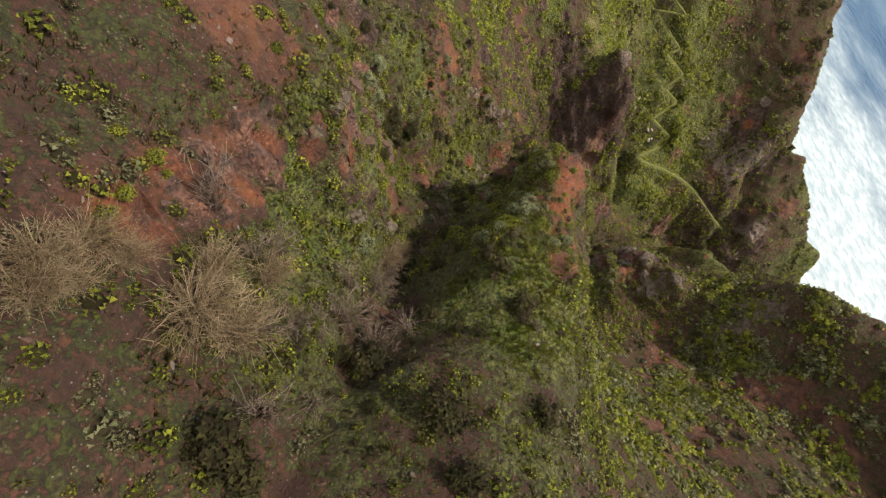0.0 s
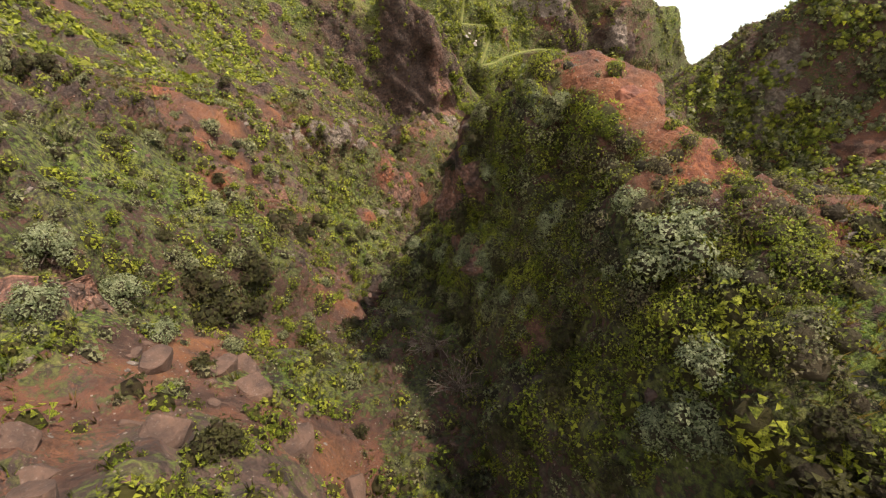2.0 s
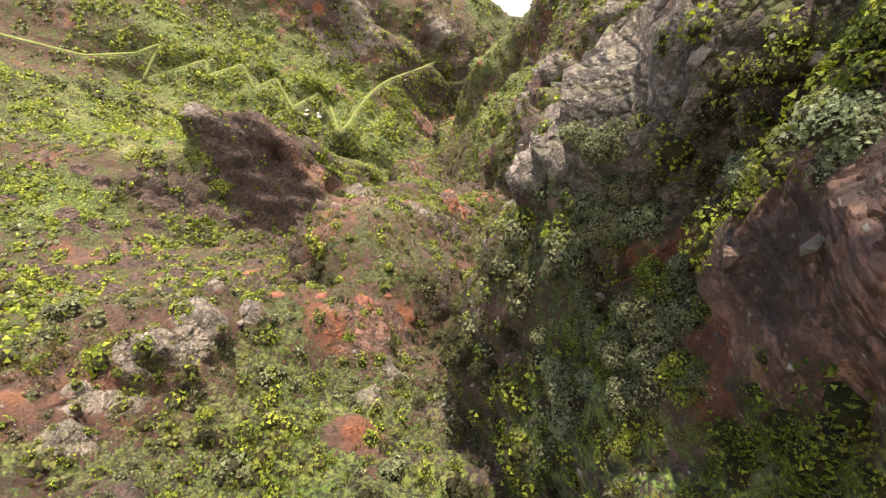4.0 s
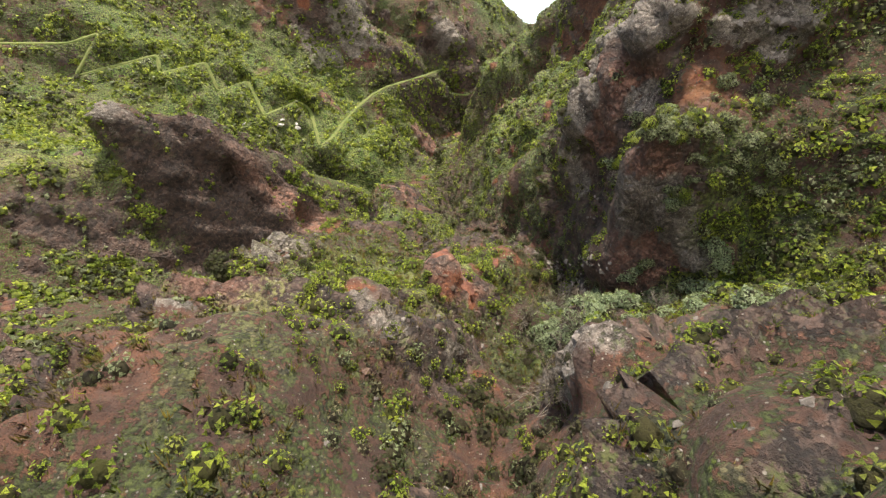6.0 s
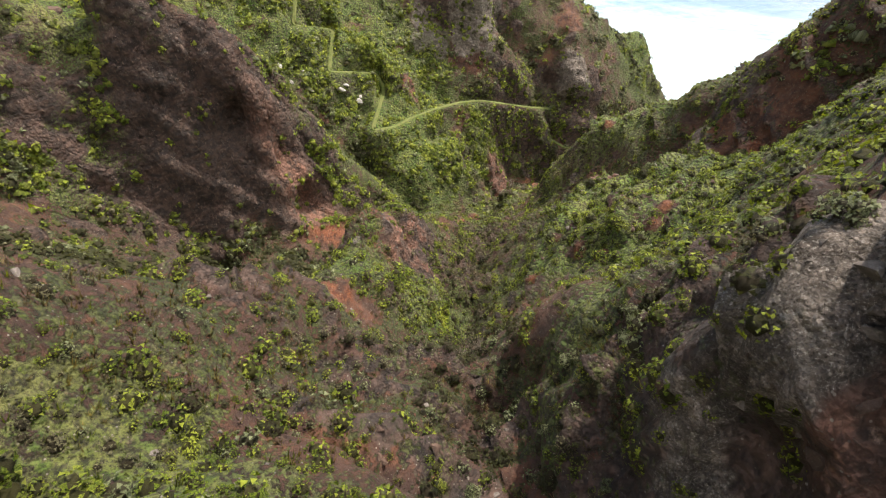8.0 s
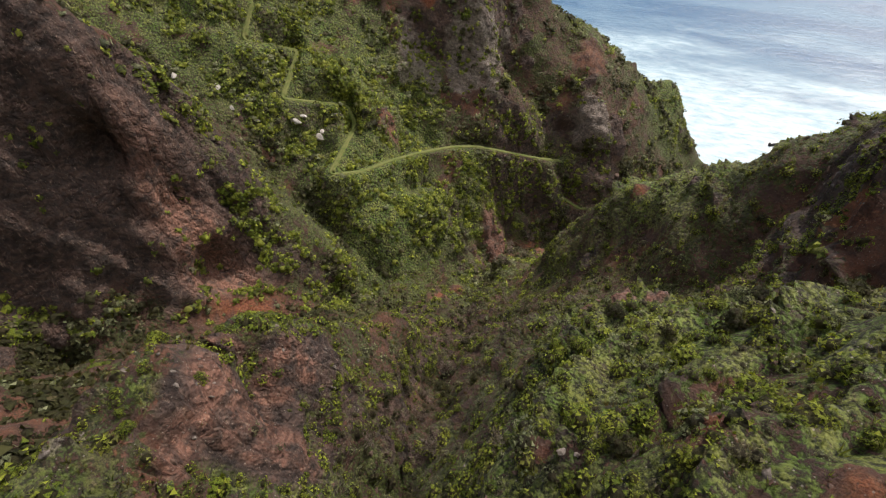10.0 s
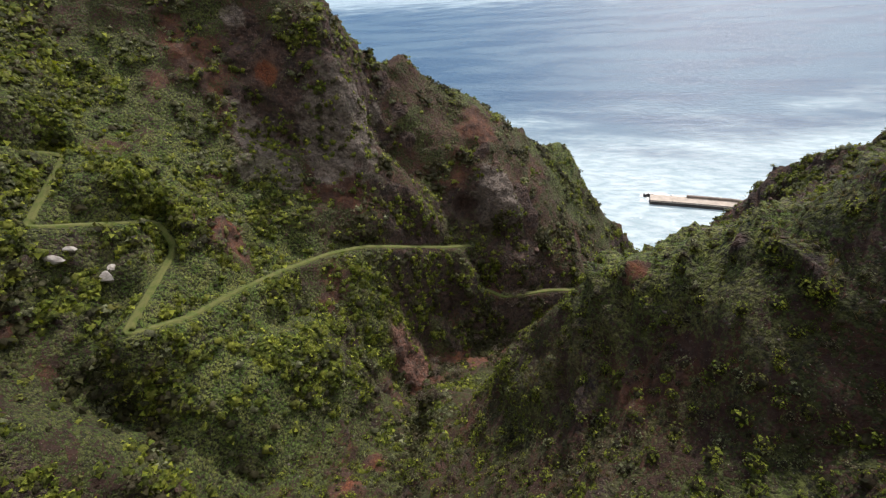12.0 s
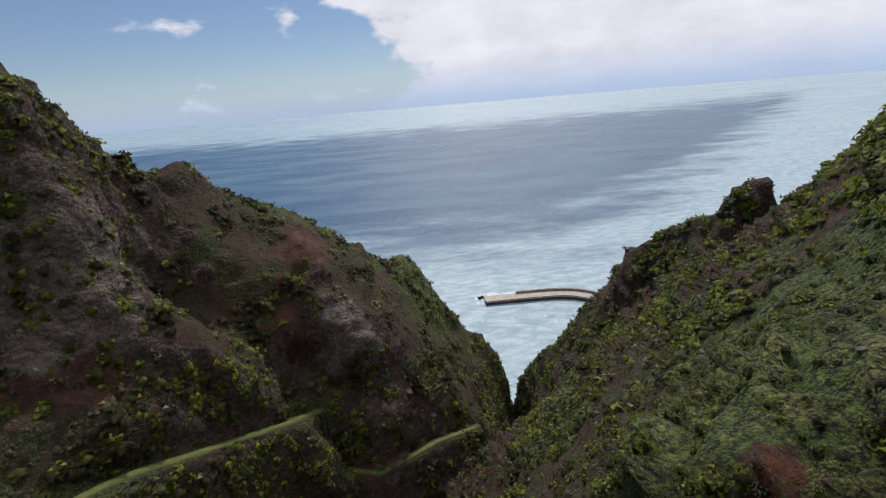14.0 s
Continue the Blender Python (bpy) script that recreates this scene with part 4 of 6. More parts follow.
WALL_HILL = [(-211, 116.5, 199.5, 3.5), (-204, 118, 190.5, 3.5), (-176.5, 108, 167, 3), (-192, 133.5, 154, 3), (-206.5, 97, 201.5, 3), (-187, 97.5, 184.5, 2.5), (-161.5, 89.5, 188, 2.5), (-198, 81.5, 208.5, 2.5), (-173.5, 81.5, 199.5, 2.5), (-180, 77.5, 205.5, 2.5), (-221.5, 101.5, 211.5, 3.5), (-230, 105, 217.5, 3.5), (-205, 101, 197, 3.5), (-201, 120.5, 184.5, 3), (-185, 116.5, 155.5, 3), (-183.5, 79.5, 204, 3), (-104, 41.5, 258.5, 2.5), (-68.5, 9.5, 290, 3), (-74.5, 12.5, 288, 3), (-71.5, 15, 285, 2.5), (-63.5, 14.5, 282, 2), (-167, 74, 207, 3), (-106, 47, 253.5, 3), (-73, 13.5, 285.5, 3)]
BAND_GULLY = [(-192, 134.7, 155.6, 4), (-190.3, 135.6, 148.7, 4), (-188, 127.7, 144, 4), (-188, 135.8, 141.8, 3.5), (-184, 134.6, 132.9, 3), (-181, 125.2, 137.7, 4), (-160.3, 121.3, 150.3, 3), (-147.3, 119.4, 154.6, 2.5), (-181.8, 141.2, 135.5, 3), (-187, 144.5, 151.2, 3.5), (-185, 143, 142.4, 3.5), (-189, 142, 154.8, 3.5), (-170, 120, 146, 3)]
BAND_HILL = [(-228, 120.5, 209, 3.5), (-216, 119, 203, 4), (-200, 110, 185.5, 3.5), (-197.5, 121, 174.6, 4), (-186, 115, 158.8, 3), (-191.7, 129, 152, 4), (-193, 80, 207.4, 3), (-178.4, 77.6, 205.5, 3), (-185, 88, 196.4, 3), (-166.8, 85.2, 194, 2.5), (-159.4, 89.2, 188, 2.5), (-198.9, 125, 177.6, 4), (-196, 125, 169, 4), (-194, 125.7, 160.5, 4), (-200.5, 118, 183.8, 3.5), (-231, 94, 221, 3), (-222.8, 93.8, 215.5, 3), (-210, 100.8, 202.5, 3.5), (-155.5, 94.5, 181.5, 2.5)]
BAND_HEAD = [(-209, 275.6, 168.5, 5), (-204.6, 272.8, 157.5, 5), (-197, 272, 151, 5), (-200.8, 275.6, 162, 5), (-192, 270.8, 145, 4), (-208, 265, 150.8, 4), (-166, 278, 109, 4), (-159.5, 299.8, 109.5, 4)]
KNOLL_FACE = [(-122.8, 143.4, 163.7, 2.2), (-121.2, 143.9, 160, 2.3), (-119.5, 144.5, 155.7, 2.3), (-117.7, 145, 151, 2), (-123.8, 147.9, 155.2, 1.8), (-127.6, 147.3, 160.2, 1.6), (-121, 141.5, 163.5, 1.8)]
LEDGE = [(-97.5, 53.5, 246, 1.4), (-95.5, 54, 244.5, 1.4), (-97, 51.5, 248, 1.4), (-96, 51.5, 245.5, 1.4), (-97.5, 48.5, 249, 1.2), (-94, 56, 242, 1.2), (-96, 46, 249, 1.4), (-97, 45.5, 251.5, 1.4), (-84.5, 55, 229.5, 1.6), (-84.5, 51, 234.5, 1.6), (-98, 49.5, 249, 1.4), (-95.5, 51, 246, 1.4), (-95, 43.5, 252.5, 1.4), (-95, 39.5, 259, 1.4), (-99, 57.5, 242, 1.4), (-42, 12, 299.5, 1), (-35.5, 14.5, 288, 1), (-38.5, 10.5, 299, 1.2), (-36, 16, 287, 0.9)]
# straw slopes, also paler in place of the sunlight on them
PALE = [(-236, 164, 182, 7), (-233, 180, 179, 7), (-231, 195, 176, 6), (-240, 175, 184, 7), (-249, 152, 200.5, 5), (-213, 133, 197, 5), (-258, 161.5, 207.5, 5), (-242.5, 142.5, 202.5, 5), (-220.5, 142, 194.5, 5), (-245, 164, 189.5, 5), (-203.5, 138.5, 188.5, 4)]
GREY_UPPER = [(-61, 56, 264.5, 2), (-60.5, 55.5, 264.5, 2), (-61.5, 55.5, 263.5, 2), (-62, 56.5, 262, 2), (-63, 58, 261, 2), (-63.5, 59, 259, 2), (-64.5, 60, 256.5, 1.8), (-62, 55.5, 261.5, 2), (-60.5, 55, 263.5, 2), (-60, 54.5, 264, 2), (-66, 60, 254.5, 1.6), (-110, 98, 207, 1.6), (-109.5, 95.5, 210, 1.6), (-110, 93, 212, 1.6), (-109, 98.5, 205.5, 1.5), (-93, 87.5, 214.5, 1.4), (-90, 85.5, 215.5, 1.4), (-87.5, 85.5, 208, 1.4), (-103, 83, 221, 1.5), (-122, 136.5, 170, 1.5), (-120.5, 135, 170, 1.5), (-176.5, 154, 125, 1.3)]
GREY_CLIFF = [(-67, 104.5, 203, 2.2), (-65.5, 103.5, 201, 1.8), (-70.5, 112, 201, 1.6), (-68, 117, 208, 2.0), (-63, 102.5, 198, 1.3), (-68.5, 121.5, 213, 2.2), (-66.5, 120.5, 214, 2.2), (-70.5, 128.5, 208.5, 2), (-71.5, 124.5, 207.5, 2), (-73, 120.5, 206.5, 1.8), (-75, 119.5, 202.5, 1.8), (-76, 119, 197, 1.8), (-62, 119, 213, 2.2), (-58, 117.5, 211, 2), (-69.5, 106, 204.5, 2), (-68, 105.5, 206, 2), (-70.5, 105.5, 201.5, 1.8), (-64.5, 103, 199, 1.4), (-71, 124.5, 209, 2), (-74.5, 120.5, 205.5, 1.8), (-75, 116.5, 195, 1.8), (-70.5, 106, 204, 1.8), (-69, 106, 206, 1.8)]
GREY_HEAD = [(-199, 255, 138, 3.5), (-193, 258, 133, 3.5), (-182, 271, 137, 3.5), (-180, 281, 138, 3.5), (-188, 267, 136, 3), (-184, 282, 148, 3.5), (-198, 258, 138, 4), (-194, 260, 135, 3.5), (-200, 253, 138, 4), (-183, 269, 135, 3.5), (-182, 281, 142, 3.5), (-185, 293, 141, 3), (-211, 275, 171, 3)]


def reach(spots, x, y, z=None):
    """How far each place lies within the patches, 0 to 1: patches of (x, y, reach) or (x, y, height, reach)."""
    out = np.zeros(len(x))
    for sx, sy, *sz, r in spots:
        d = (x - sx) ** 2 + (y - sy) ** 2
        if sz and z is not None:
            d = d + (z - sz[0]) ** 2
        out = np.maximum(out, np.exp(-d / (r * r)))
    return out


def path_gap(x, y):
    """Distance to the path's centre line and the path's height there."""
    best, level = np.full(len(x), 1e9), np.zeros(len(x))
    near = np.where((x < -112) & (y > 165) & (y < 320))[0]
    for line in PATHS:
        for s in range(0, len(near), 20000):
            i = near[s:s + 20000]
            d = np.hypot(x[i, None] - line[:, 0], y[i, None] - line[:, 1])
            k = d.argmin(1)
            dk = d[np.arange(len(i)), k]
            hit = dk < best[i]
            best[i[hit]], level[i[hit]] = dk[hit], line[k[hit], 2]
    return best, level


XS = spaced([(-1600, 160), (-470, 30), (-440, 9), (-275, 2.2), (-235, 0.82), (-100, 0.82), (-92, 0.5), (-25, 0.5), (-15, 0.82), (30, 3), (165, 10), (180, 30), (1400, 160)])
YS = spaced([(-1400, 160), (-150, 30), (-130, 10), (-25, 2), (0, 0.6), (28, 0.5), (70, 0.5), (125, 0.6), (180, 0.82), (325, 0.82), (395, 1.6), (450, 9)])
NX, NY = len(XS), len(YS)
gx, gy = (a.ravel() for a in np.meshgrid(XS, YS))
gz = height(np.clip(gx, -460, 170), np.clip(gy, -140, 450))          # the upland runs on level beyond the ravine
gap, level = path_gap(gx, gy)
bench = 1 - smooth(1.7, 4.2, gap)
gz = gz * (1 - bench) + level * bench
co = np.stack([gx, gy, gz], 1)


def grid_normals(co):
    g = co.reshape(NY, NX, 3)
    nrm = np.cross(np.gradient(g, axis=1), np.gradient(g, axis=0)).reshape(-1, 3)
    return nrm / np.linalg.norm(nrm, axis=1, keepdims=True)


TOR = (-51.5, 303, 4.0, 8.0)          # the knob of rock on the coastal crest: x, y, reach, height
tor_u, tor_v = gx - TOR[0], gy - TOR[1]
co[:, 2] += TOR[3] * np.clip((tor_u + 12) / 14, 0, 1) ** 1.3 * (1 - smooth(2.6, 4.6, tor_u)) * np.exp(-((tor_v / TOR[2]) ** 4))
beds_of_streams = np.concatenate([line_points([q[:2] for q in LAND[k]], 2.5) for k in ("main_stream", "lower_stream", "west_gully", "rib_back_gully", "dome_gully")])
stream_gap = np.min([np.hypot(gx - q[0] - 1.6 * np.sin(q[1] / 7), gy - q[1]) for q in beds_of_streams], axis=0)
co[:, 2] -= 3.0 * np.exp(-((stream_gap / 2.8) ** 2)) * smooth(2, 12, co[:, 2]) * (1 - bench)
slab = line_points([(-197, 150), (-189, 167), (-186, 177)], 2.0)     # the rib's proud upper slab
slab_gap = np.min([np.hypot(gx - q[0], gy - q[1]) for q in slab], axis=0)
co[:, 2] += 3.2 * np.exp(-((slab_gap / 3.6) ** 4))


def scarp(x0, y0, x1, y1, high, back):
    """A small cliff along a line, facing down the slope to the stream."""
    way = np.array([x1 - x0, y1 - y0], float)
    length = np.linalg.norm(way)
    way /= length
    along_it, across = (gx - x0) * way[0] + (gy - y0) * way[1], (gx - x0) * -way[1] + (gy - y0) * way[0]
    across = across + 0.8 * np.sin(along_it * 0.7) + 0.5 * np.sin(along_it * 1.9)
    ends = smooth(-2, 1.5, along_it) * (1 - smooth(length - 1.5, length + 2, along_it))
    return high * ends * np.where(across > -0.5, 1 - smooth(-0.5, 0.9, across), np.exp(-((across + 0.5) / back) ** 2))


co[:, 2] += scarp(-39, 7.2, -22, 1.2, 2.4, 4.5) + scarp(-50, 12.5, -37, 14.2, 1.7, 3.0)
nrm = grid_normals(co)
broad = fractal(co, 30.0, 3, 5)
steep = 1 - nrm[:, 2]
rock = np.clip(smooth(0.50, 0.76, steep + 0.10 * broad + 0.12 * fractal(co, 9.0, 3, 6)) + 0.9 * reach(CLIFF, gx, gy) * smooth(0.15, 0.4, steep), 0, 1)
grey = np.clip(np.maximum(reach(GREY, gx, gy), np.clip(1.6 * reach(GREY_UPPER + GREY_CLIFF + GREY_HEAD + LEDGE, gx, gy, gz), 0, 1.1)) + 0.18 * broad, 0, 1)
rock = np.maximum(rock, 0.85 * smooth(0.35, 0.8, grey))
slide = reach(SCAR_SPUR, gx, gy, gz)
scar = reach(SCAR_SPUR + SCAR_HEAD + SCAR_BANK + SCAR_KNOLL + SCAR_LOW, gx, gy, gz)
bare = np.clip(1.1 * np.maximum(reach(BARE, gx, gy), reach(BARE_LOW, gx, gy)) + 1.2 * scar + 0.25 * smooth(0.1, 0.5, fractal(co, 17.0, 4, 9)), 0, 1)
spur_wall = np.clip(1.5 * reach(WALL_SPUR, gx, gy, gz), 0, 1) * (1 - 0.9 * smooth(0.3, 0.7, slide))
wall = np.maximum(spur_wall, np.clip(1.3 * reach(WALL_MID, gx, gy, gz), 0, 1))
wall = np.maximum(wall, np.clip(1.6 * reach(KNOLL_FACE, gx, gy, gz), 0, 1))
hill_wall = np.maximum(reach(WALL_HILL, gx, gy, gz), np.clip(1.35 * reach(BAND_GULLY + BAND_HILL + BAND_HEAD, gx, gy, gz) + 0.35 * (broad - 0.1), 0, 1) * smooth(0.1, 0.5, reach(BAND_GULLY + BAND_HILL + BAND_HEAD, gx, gy, gz)))
dry = np.clip(1.2 * reach(PALE, gx, gy, gz) + 0.7 * reach([(-98, 92, 9), (-92, 101, 6), (-104, 97, 7), (-101, 84, 7), (-98, 48, 6), (-104, 212, 7), (-113, 219, 7)], gx, gy), 0, 1)
naked = np.maximum(reach(NAKED, gx, gy), np.maximum(np.maximum(wall, 0.85 * hill_wall), 0.8 * reach(WALL_RIB + WALL_HEAD, gx, gy, gz)))
rock = np.maximum(rock, smooth(0.3, 0.7, naked)) * (1 - 0.9 * smooth(0.3, 0.65, scar) * (1 - smooth(0.3, 0.7, wall)))
lush = np.clip(reach(LUSH + LUSH_FAR, gx, gy) + 0.5 * smooth(0.05, 0.5, fractal(co, 22.0, 3, 13)), 0, 1) * (1 - 0.8 * bare)
# low rock steps across the open slopes, and thick tilted slabs on the rib
step = (co @ np.array([0.22, -0.30, 0.93]) / 6.0 + 0.7 * fractal(co, 18.0, 2, 32)) % 1.0
stepped = smooth(-0.10, 0.20, fractal(co, 26.0, 2, 33)) * smooth(0.10, 0.26, steep) * (1 - smooth(0.62, 0.8, steep)) * (1 - smooth(-60, -30, gx)) * smooth(-2, 6, gy)
rock = np.maximum(rock, 0.85 * stepped * smooth(0.74, 0.86, step))
rib_way = np.array([0.165, 0.48, -0.86])
rib_bed = np.array([0.0, 0.0, 1.0]) - rib_way * rib_way[2]
rib_bed /= np.linalg.norm(rib_bed)
slabs = (co @ rib_bed / 8.0 + 0.35 * fractal(co, 14.0, 2, 34)) % 1.0
on_rib = reach([(-189, 143, 9), (-184, 156, 9), (-181, 166, 8), (-192, 130, 8), (-204, 128, 9), (-183, 176, 6)], gx, gy)
calm = (1 - bench) * smooth(-4, 6, gz)
for hx, hy, hz, r, deep in HOLLOWS:
    co -= nrm * (deep * np.exp(-(((gx - hx) ** 2 + (gy - hy) ** 2 + (gz - hz) ** 2) / (r * r)) ** 2) * calm)[:, None]
beds = co @ np.array([0.30, -0.22, 0.93])           # tilted lava beds
ledges = np.abs(((beds + 1.5 * broad) / 3.4) % 1.0 - 0.5) * 2
crags = smooth(0.3, 0.7, grey) * (fractal(co, 4.2, 3, 14, True) + 0.8 * fractal(co * np.array([1.0, 1.0, 1.8]), 2.0, 2, 15, True))
gentle = np.clip((nrm[:, 2] - 0.25) / 0.45, 0.12, 1)          # fine relief only where the ground is not sheer
lumps = 1.9 * fractal(co, 13.0, 2, 1) + rock * 2.0 * fractal(co, 8.0, 2, 2, True)
lumps += gentle * (0.7 * crags + 0.6 * fractal(co, 4.0, 2, 1) + (0.5 + 0.9 * bare) * fractal(co, 5.0, 3, 8, True) + rock * (1.0 * fractal(co, 3.2, 2, 2, True) + 1.4 * (ledges - 0.5)) + 0.55 * fractal(co, 2.8, 3, 3))
lumps += scar * calm * (0.55 * fractal(co, 1.6, 3, 39, True) + 0.5 * fractal(co, 3.6, 2, 40, True))
lumps += spur_wall * (1.1 * fractal(co, 4.5, 3, 36, True) + 0.5 * fractal(co, 1.7, 2, 37, True))
strata = (co @ np.array([0.34, -0.20, 0.92]) / 1.9 + 0.6 * fractal(co, 9.0, 2, 38)) % 1.0
lumps += 0.8 * smooth(0.3, 0.7, grey) * (smooth(0.0, 0.7, strata) - smooth(0.72, 0.95, strata) - 0.4)
lumps += 1.2 * stepped * (smooth(0.0, 0.8, step) - smooth(0.84, 1.0, step) - 0.4)
lumps += 0.9 * smooth(0.2, 0.6, on_rib) * (smooth(0.0, 0.75, slabs) - smooth(0.78, 1.0, slabs) - 0.4)
co += nrm * (lumps * calm)[:, None]
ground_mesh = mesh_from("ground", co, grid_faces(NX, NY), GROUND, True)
with_values(ground_mesh, bare=bare, red=np.maximum(reach(RED, gx, gy), np.maximum(scar, np.maximum(wall, 0.35 * hill_wall))), dry=dry, naked=naked, rock=rock, grey=grey, lush=lush)
ground = tagged(new("ground", ground_mesh), "steep ravine of red volcanic soil with green scrub", "hillside", kind="structure")


# the sea, lifted far out so that its rim stands where the true horizon does
PIER = [(-83, 541), (-50, 541), (-22, 540), (-8, 536), (3, 528), (12, 514), (20, 490), (28, 450), (34, 400)]


def sea_sheet():
    ring = spaced([(0, 60), (130, 8), (450, 8), (900, 28), (1700, 90), (4900, 400)])
    ring = np.r_[ring[ring < 4880], 4900]
    turns = np.radians(np.r_[np.linspace(-70, 70, 181), np.linspace(80, 290, 22)])
    rr, aa = np.meshgrid(ring, turns)
    rr, aa = rr.ravel(), aa.ravel()
    lift = 128.0 * np.clip((rr - 900) / 4000, 0, 1) ** 1.35
    p = np.stack([-126 + rr * np.sin(aa), 205 + rr * np.cos(aa), lift], 1)
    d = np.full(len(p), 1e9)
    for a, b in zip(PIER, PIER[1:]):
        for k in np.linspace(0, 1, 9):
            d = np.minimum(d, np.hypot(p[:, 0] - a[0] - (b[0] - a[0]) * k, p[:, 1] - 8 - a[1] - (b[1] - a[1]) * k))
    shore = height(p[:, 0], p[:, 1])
    foam_glint = np.maximum(np.exp(-(d / 11) ** 2), smooth(-22, -2, shore) * (rr < 330))
    edge = 800 + 1.0 * np.maximum(0, p[:, 0] - 50)        # sunlit and cloud-shaded sea painted in: bright inshore, dark offshore, pale again far out
    sea_glare = np.clip(np.maximum((edge - p[:, 1]) / 260, 0.8 * (p[:, 1] - 2300) / 600), -1, 1)
    # broad pale patch round the pier: sun glint put into the colour
    foam_glint = np.maximum(foam_glint, 0.42 * np.exp(-((p[:, 0] + 30) / 130) ** 2 - ((p[:, 1] - 500) / 110) ** 2))
    me = mesh_from("sea", p, grid_faces(len(ring), len(turns)), WATER, True)
    with_values(me, foam_glint=foam_glint, sea_glare=sea_glare)
    return new("sea", me)


sea = tagged(sea_sheet(), "blue grey open sea with white surf", "sea", kind="structure")


def path_ribbon(name, line):
    """The trodden path: a turf ribbon on the bench cut for it, slightly sunk in the middle."""
    way = np.gradient(line[:, :2], axis=0)
    way /= np.linalg.norm(way, axis=1, keepdims=True) + 1e-9
    side = np.stack([-way[:, 1], way[:, 0]], 1)
    w = PATH_WIDTH / 2 * (1 + 0.14 * gradient_noise(np.c_[line[:, :2] / 5, np.zeros(len(line))], 4))
    rows = []
    for k, z in ((-1.2, -0.7), (-1.0, 0.10), (-0.5, 0.07), (0.0, 0.05), (0.5, 0.07), (1.0, 0.10), (1.2, -0.7)):
        rows.append(np.c_[line[:, :2] + side * (w * k)[:, None], line[:, 2] + z + 0.30])
    p = np.stack(rows, 1).reshape(-1, 3)
    return tagged(new(name, mesh_from(name, p, grid_faces(7, len(line)), PATH, True)), "grassy old footpath zigzagging down the slope", "path", kind="structure")


for line in PATHS:
    path_ribbon("footpath", line)


# ---- plants ----
rng = np.random.default_rng(7)
face_idx = grid_faces(NX, NY)
centre = co[face_idx].mean(1)
d1, d2 = co[face_idx[:, 2]] - co[face_idx[:, 0]], co[face_idx[:, 3]] - co[face_idx[:, 1]]
cross = np.cross(d1, d2)
area = np.linalg.norm(cross, axis=1) / 2
fnorm = cross / (2 * area[:, None] + 1e-9)
f_rock, f_bare, f_lush, f_grey = (a[face_idx].mean(1) for a in (rock, bare, lush, grey))
f_gap = gap[face_idx].mean(1)
f_stream = stream_gap[face_idx].mean(1)
f_thick = reach([(-44, 40, 7), (-52, 42, 6), (-57, 42, 5), (-36, 34, 8)], centre[:, 0], centre[:, 1]) + 0.4 * reach([(-20, 95, 24), (-40, 112, 20), (-45, 135, 15), (-84, 165, 14), (-70, 30, 14)], centre[:, 0], centre[:, 1])
# gullies with darker plants, partly standing in for the cloud shade there
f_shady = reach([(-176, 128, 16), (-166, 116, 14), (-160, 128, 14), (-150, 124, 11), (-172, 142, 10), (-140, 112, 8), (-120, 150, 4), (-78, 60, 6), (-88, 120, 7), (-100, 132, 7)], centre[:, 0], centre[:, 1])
f_naked = naked[face_idx].mean(1)
f_steep = 1 - fnorm[:, 2]
seen = (centre[:, 0] > -285) & (centre[:, 0] < 25) & (centre[:, 1] > -12) & (centre[:, 1] < 395) & (centre[:, 2] > 2) & (f_gap > 1.7)
tuft_noise = fractal(centre, 5.0, 3, 21)
wide_noise = fractal(centre, 26.0, 3, 22)


def sow(weight, count):
    """Random places on the ground by weight: places and the ground's normal there."""
    w = np.where(seen, area * np.maximum(weight, 0), 0)
    i = rng.choice(len(w), count, p=w / w.sum())
    u = rng.random((count, 2))
    q = co[face_idx[i]]
    p = (q[:, 0] * ((1 - u[:, :1]) * (1 - u[:, 1:])) + q[:, 1] * (u[:, :1] * (1 - u[:, 1:])) + q[:, 2] * (u[:, :1] * u[:, 1:]) + q[:, 3] * ((1 - u[:, :1]) * u[:, 1:]))
    return p, fnorm[i]


def unit(v):
    return v / (np.linalg.norm(v, axis=-1, keepdims=True) + 1e-9)


def cushion(sides, flat, r, size):
    """The dense inside of a clump: a lumpy uneven dome of the given radius."""
    t = (np.arange(sides) + 0.5 * r.random(sides)) * 2 * math.pi / sides
    if size > 0.7:                  # the plain kind for far slopes
        k = 0.75 + 0.4 * r.random(sides)
        v = size * np.concatenate([[[0.2 * r.normal(), 0.2 * r.normal(), flat]], np.c_[np.cos(t) * k, np.sin(t) * k, -0.1 + 0.25 * r.random(sides)]])
        return v, np.array([[0, 1 + i, 1 + (i + 1) % sides] for i in range(sides)]), unit(v / np.array([1, 1, flat]) + np.array([0, 0, 0.25]))
    k = 0.45 + 0.45 * r.random(sides)
    upper = np.c_[np.cos(t) * k, np.sin(t) * k, flat * (0.45 + 0.5 * r.random(sides))]
    t2 = t + math.pi / sides
    k2 = 0.75 + 0.45 * r.random(sides)
    lower = np.c_[np.cos(t2) * k2, np.sin(t2) * k2, np.full(sides, -0.25)]
    v = np.concatenate([[[0.08 * r.normal(), 0.08 * r.normal(), flat * 0.88]], upper, lower])
    v = v * size
    f = [[0, 1 + i, 1 + (i + 1) % sides] for i in range(sides)]
    for i in range(sides):
        j = (i + 1) % sides
        f += [[1 + i, 1 + sides + i, 1 + j], [1 + sides + i, 1 + sides + j, 1 + j]]
    return v, np.array(f), unit(v / np.array([1, 1, flat]) + np.array([0, 0, 0.12]))


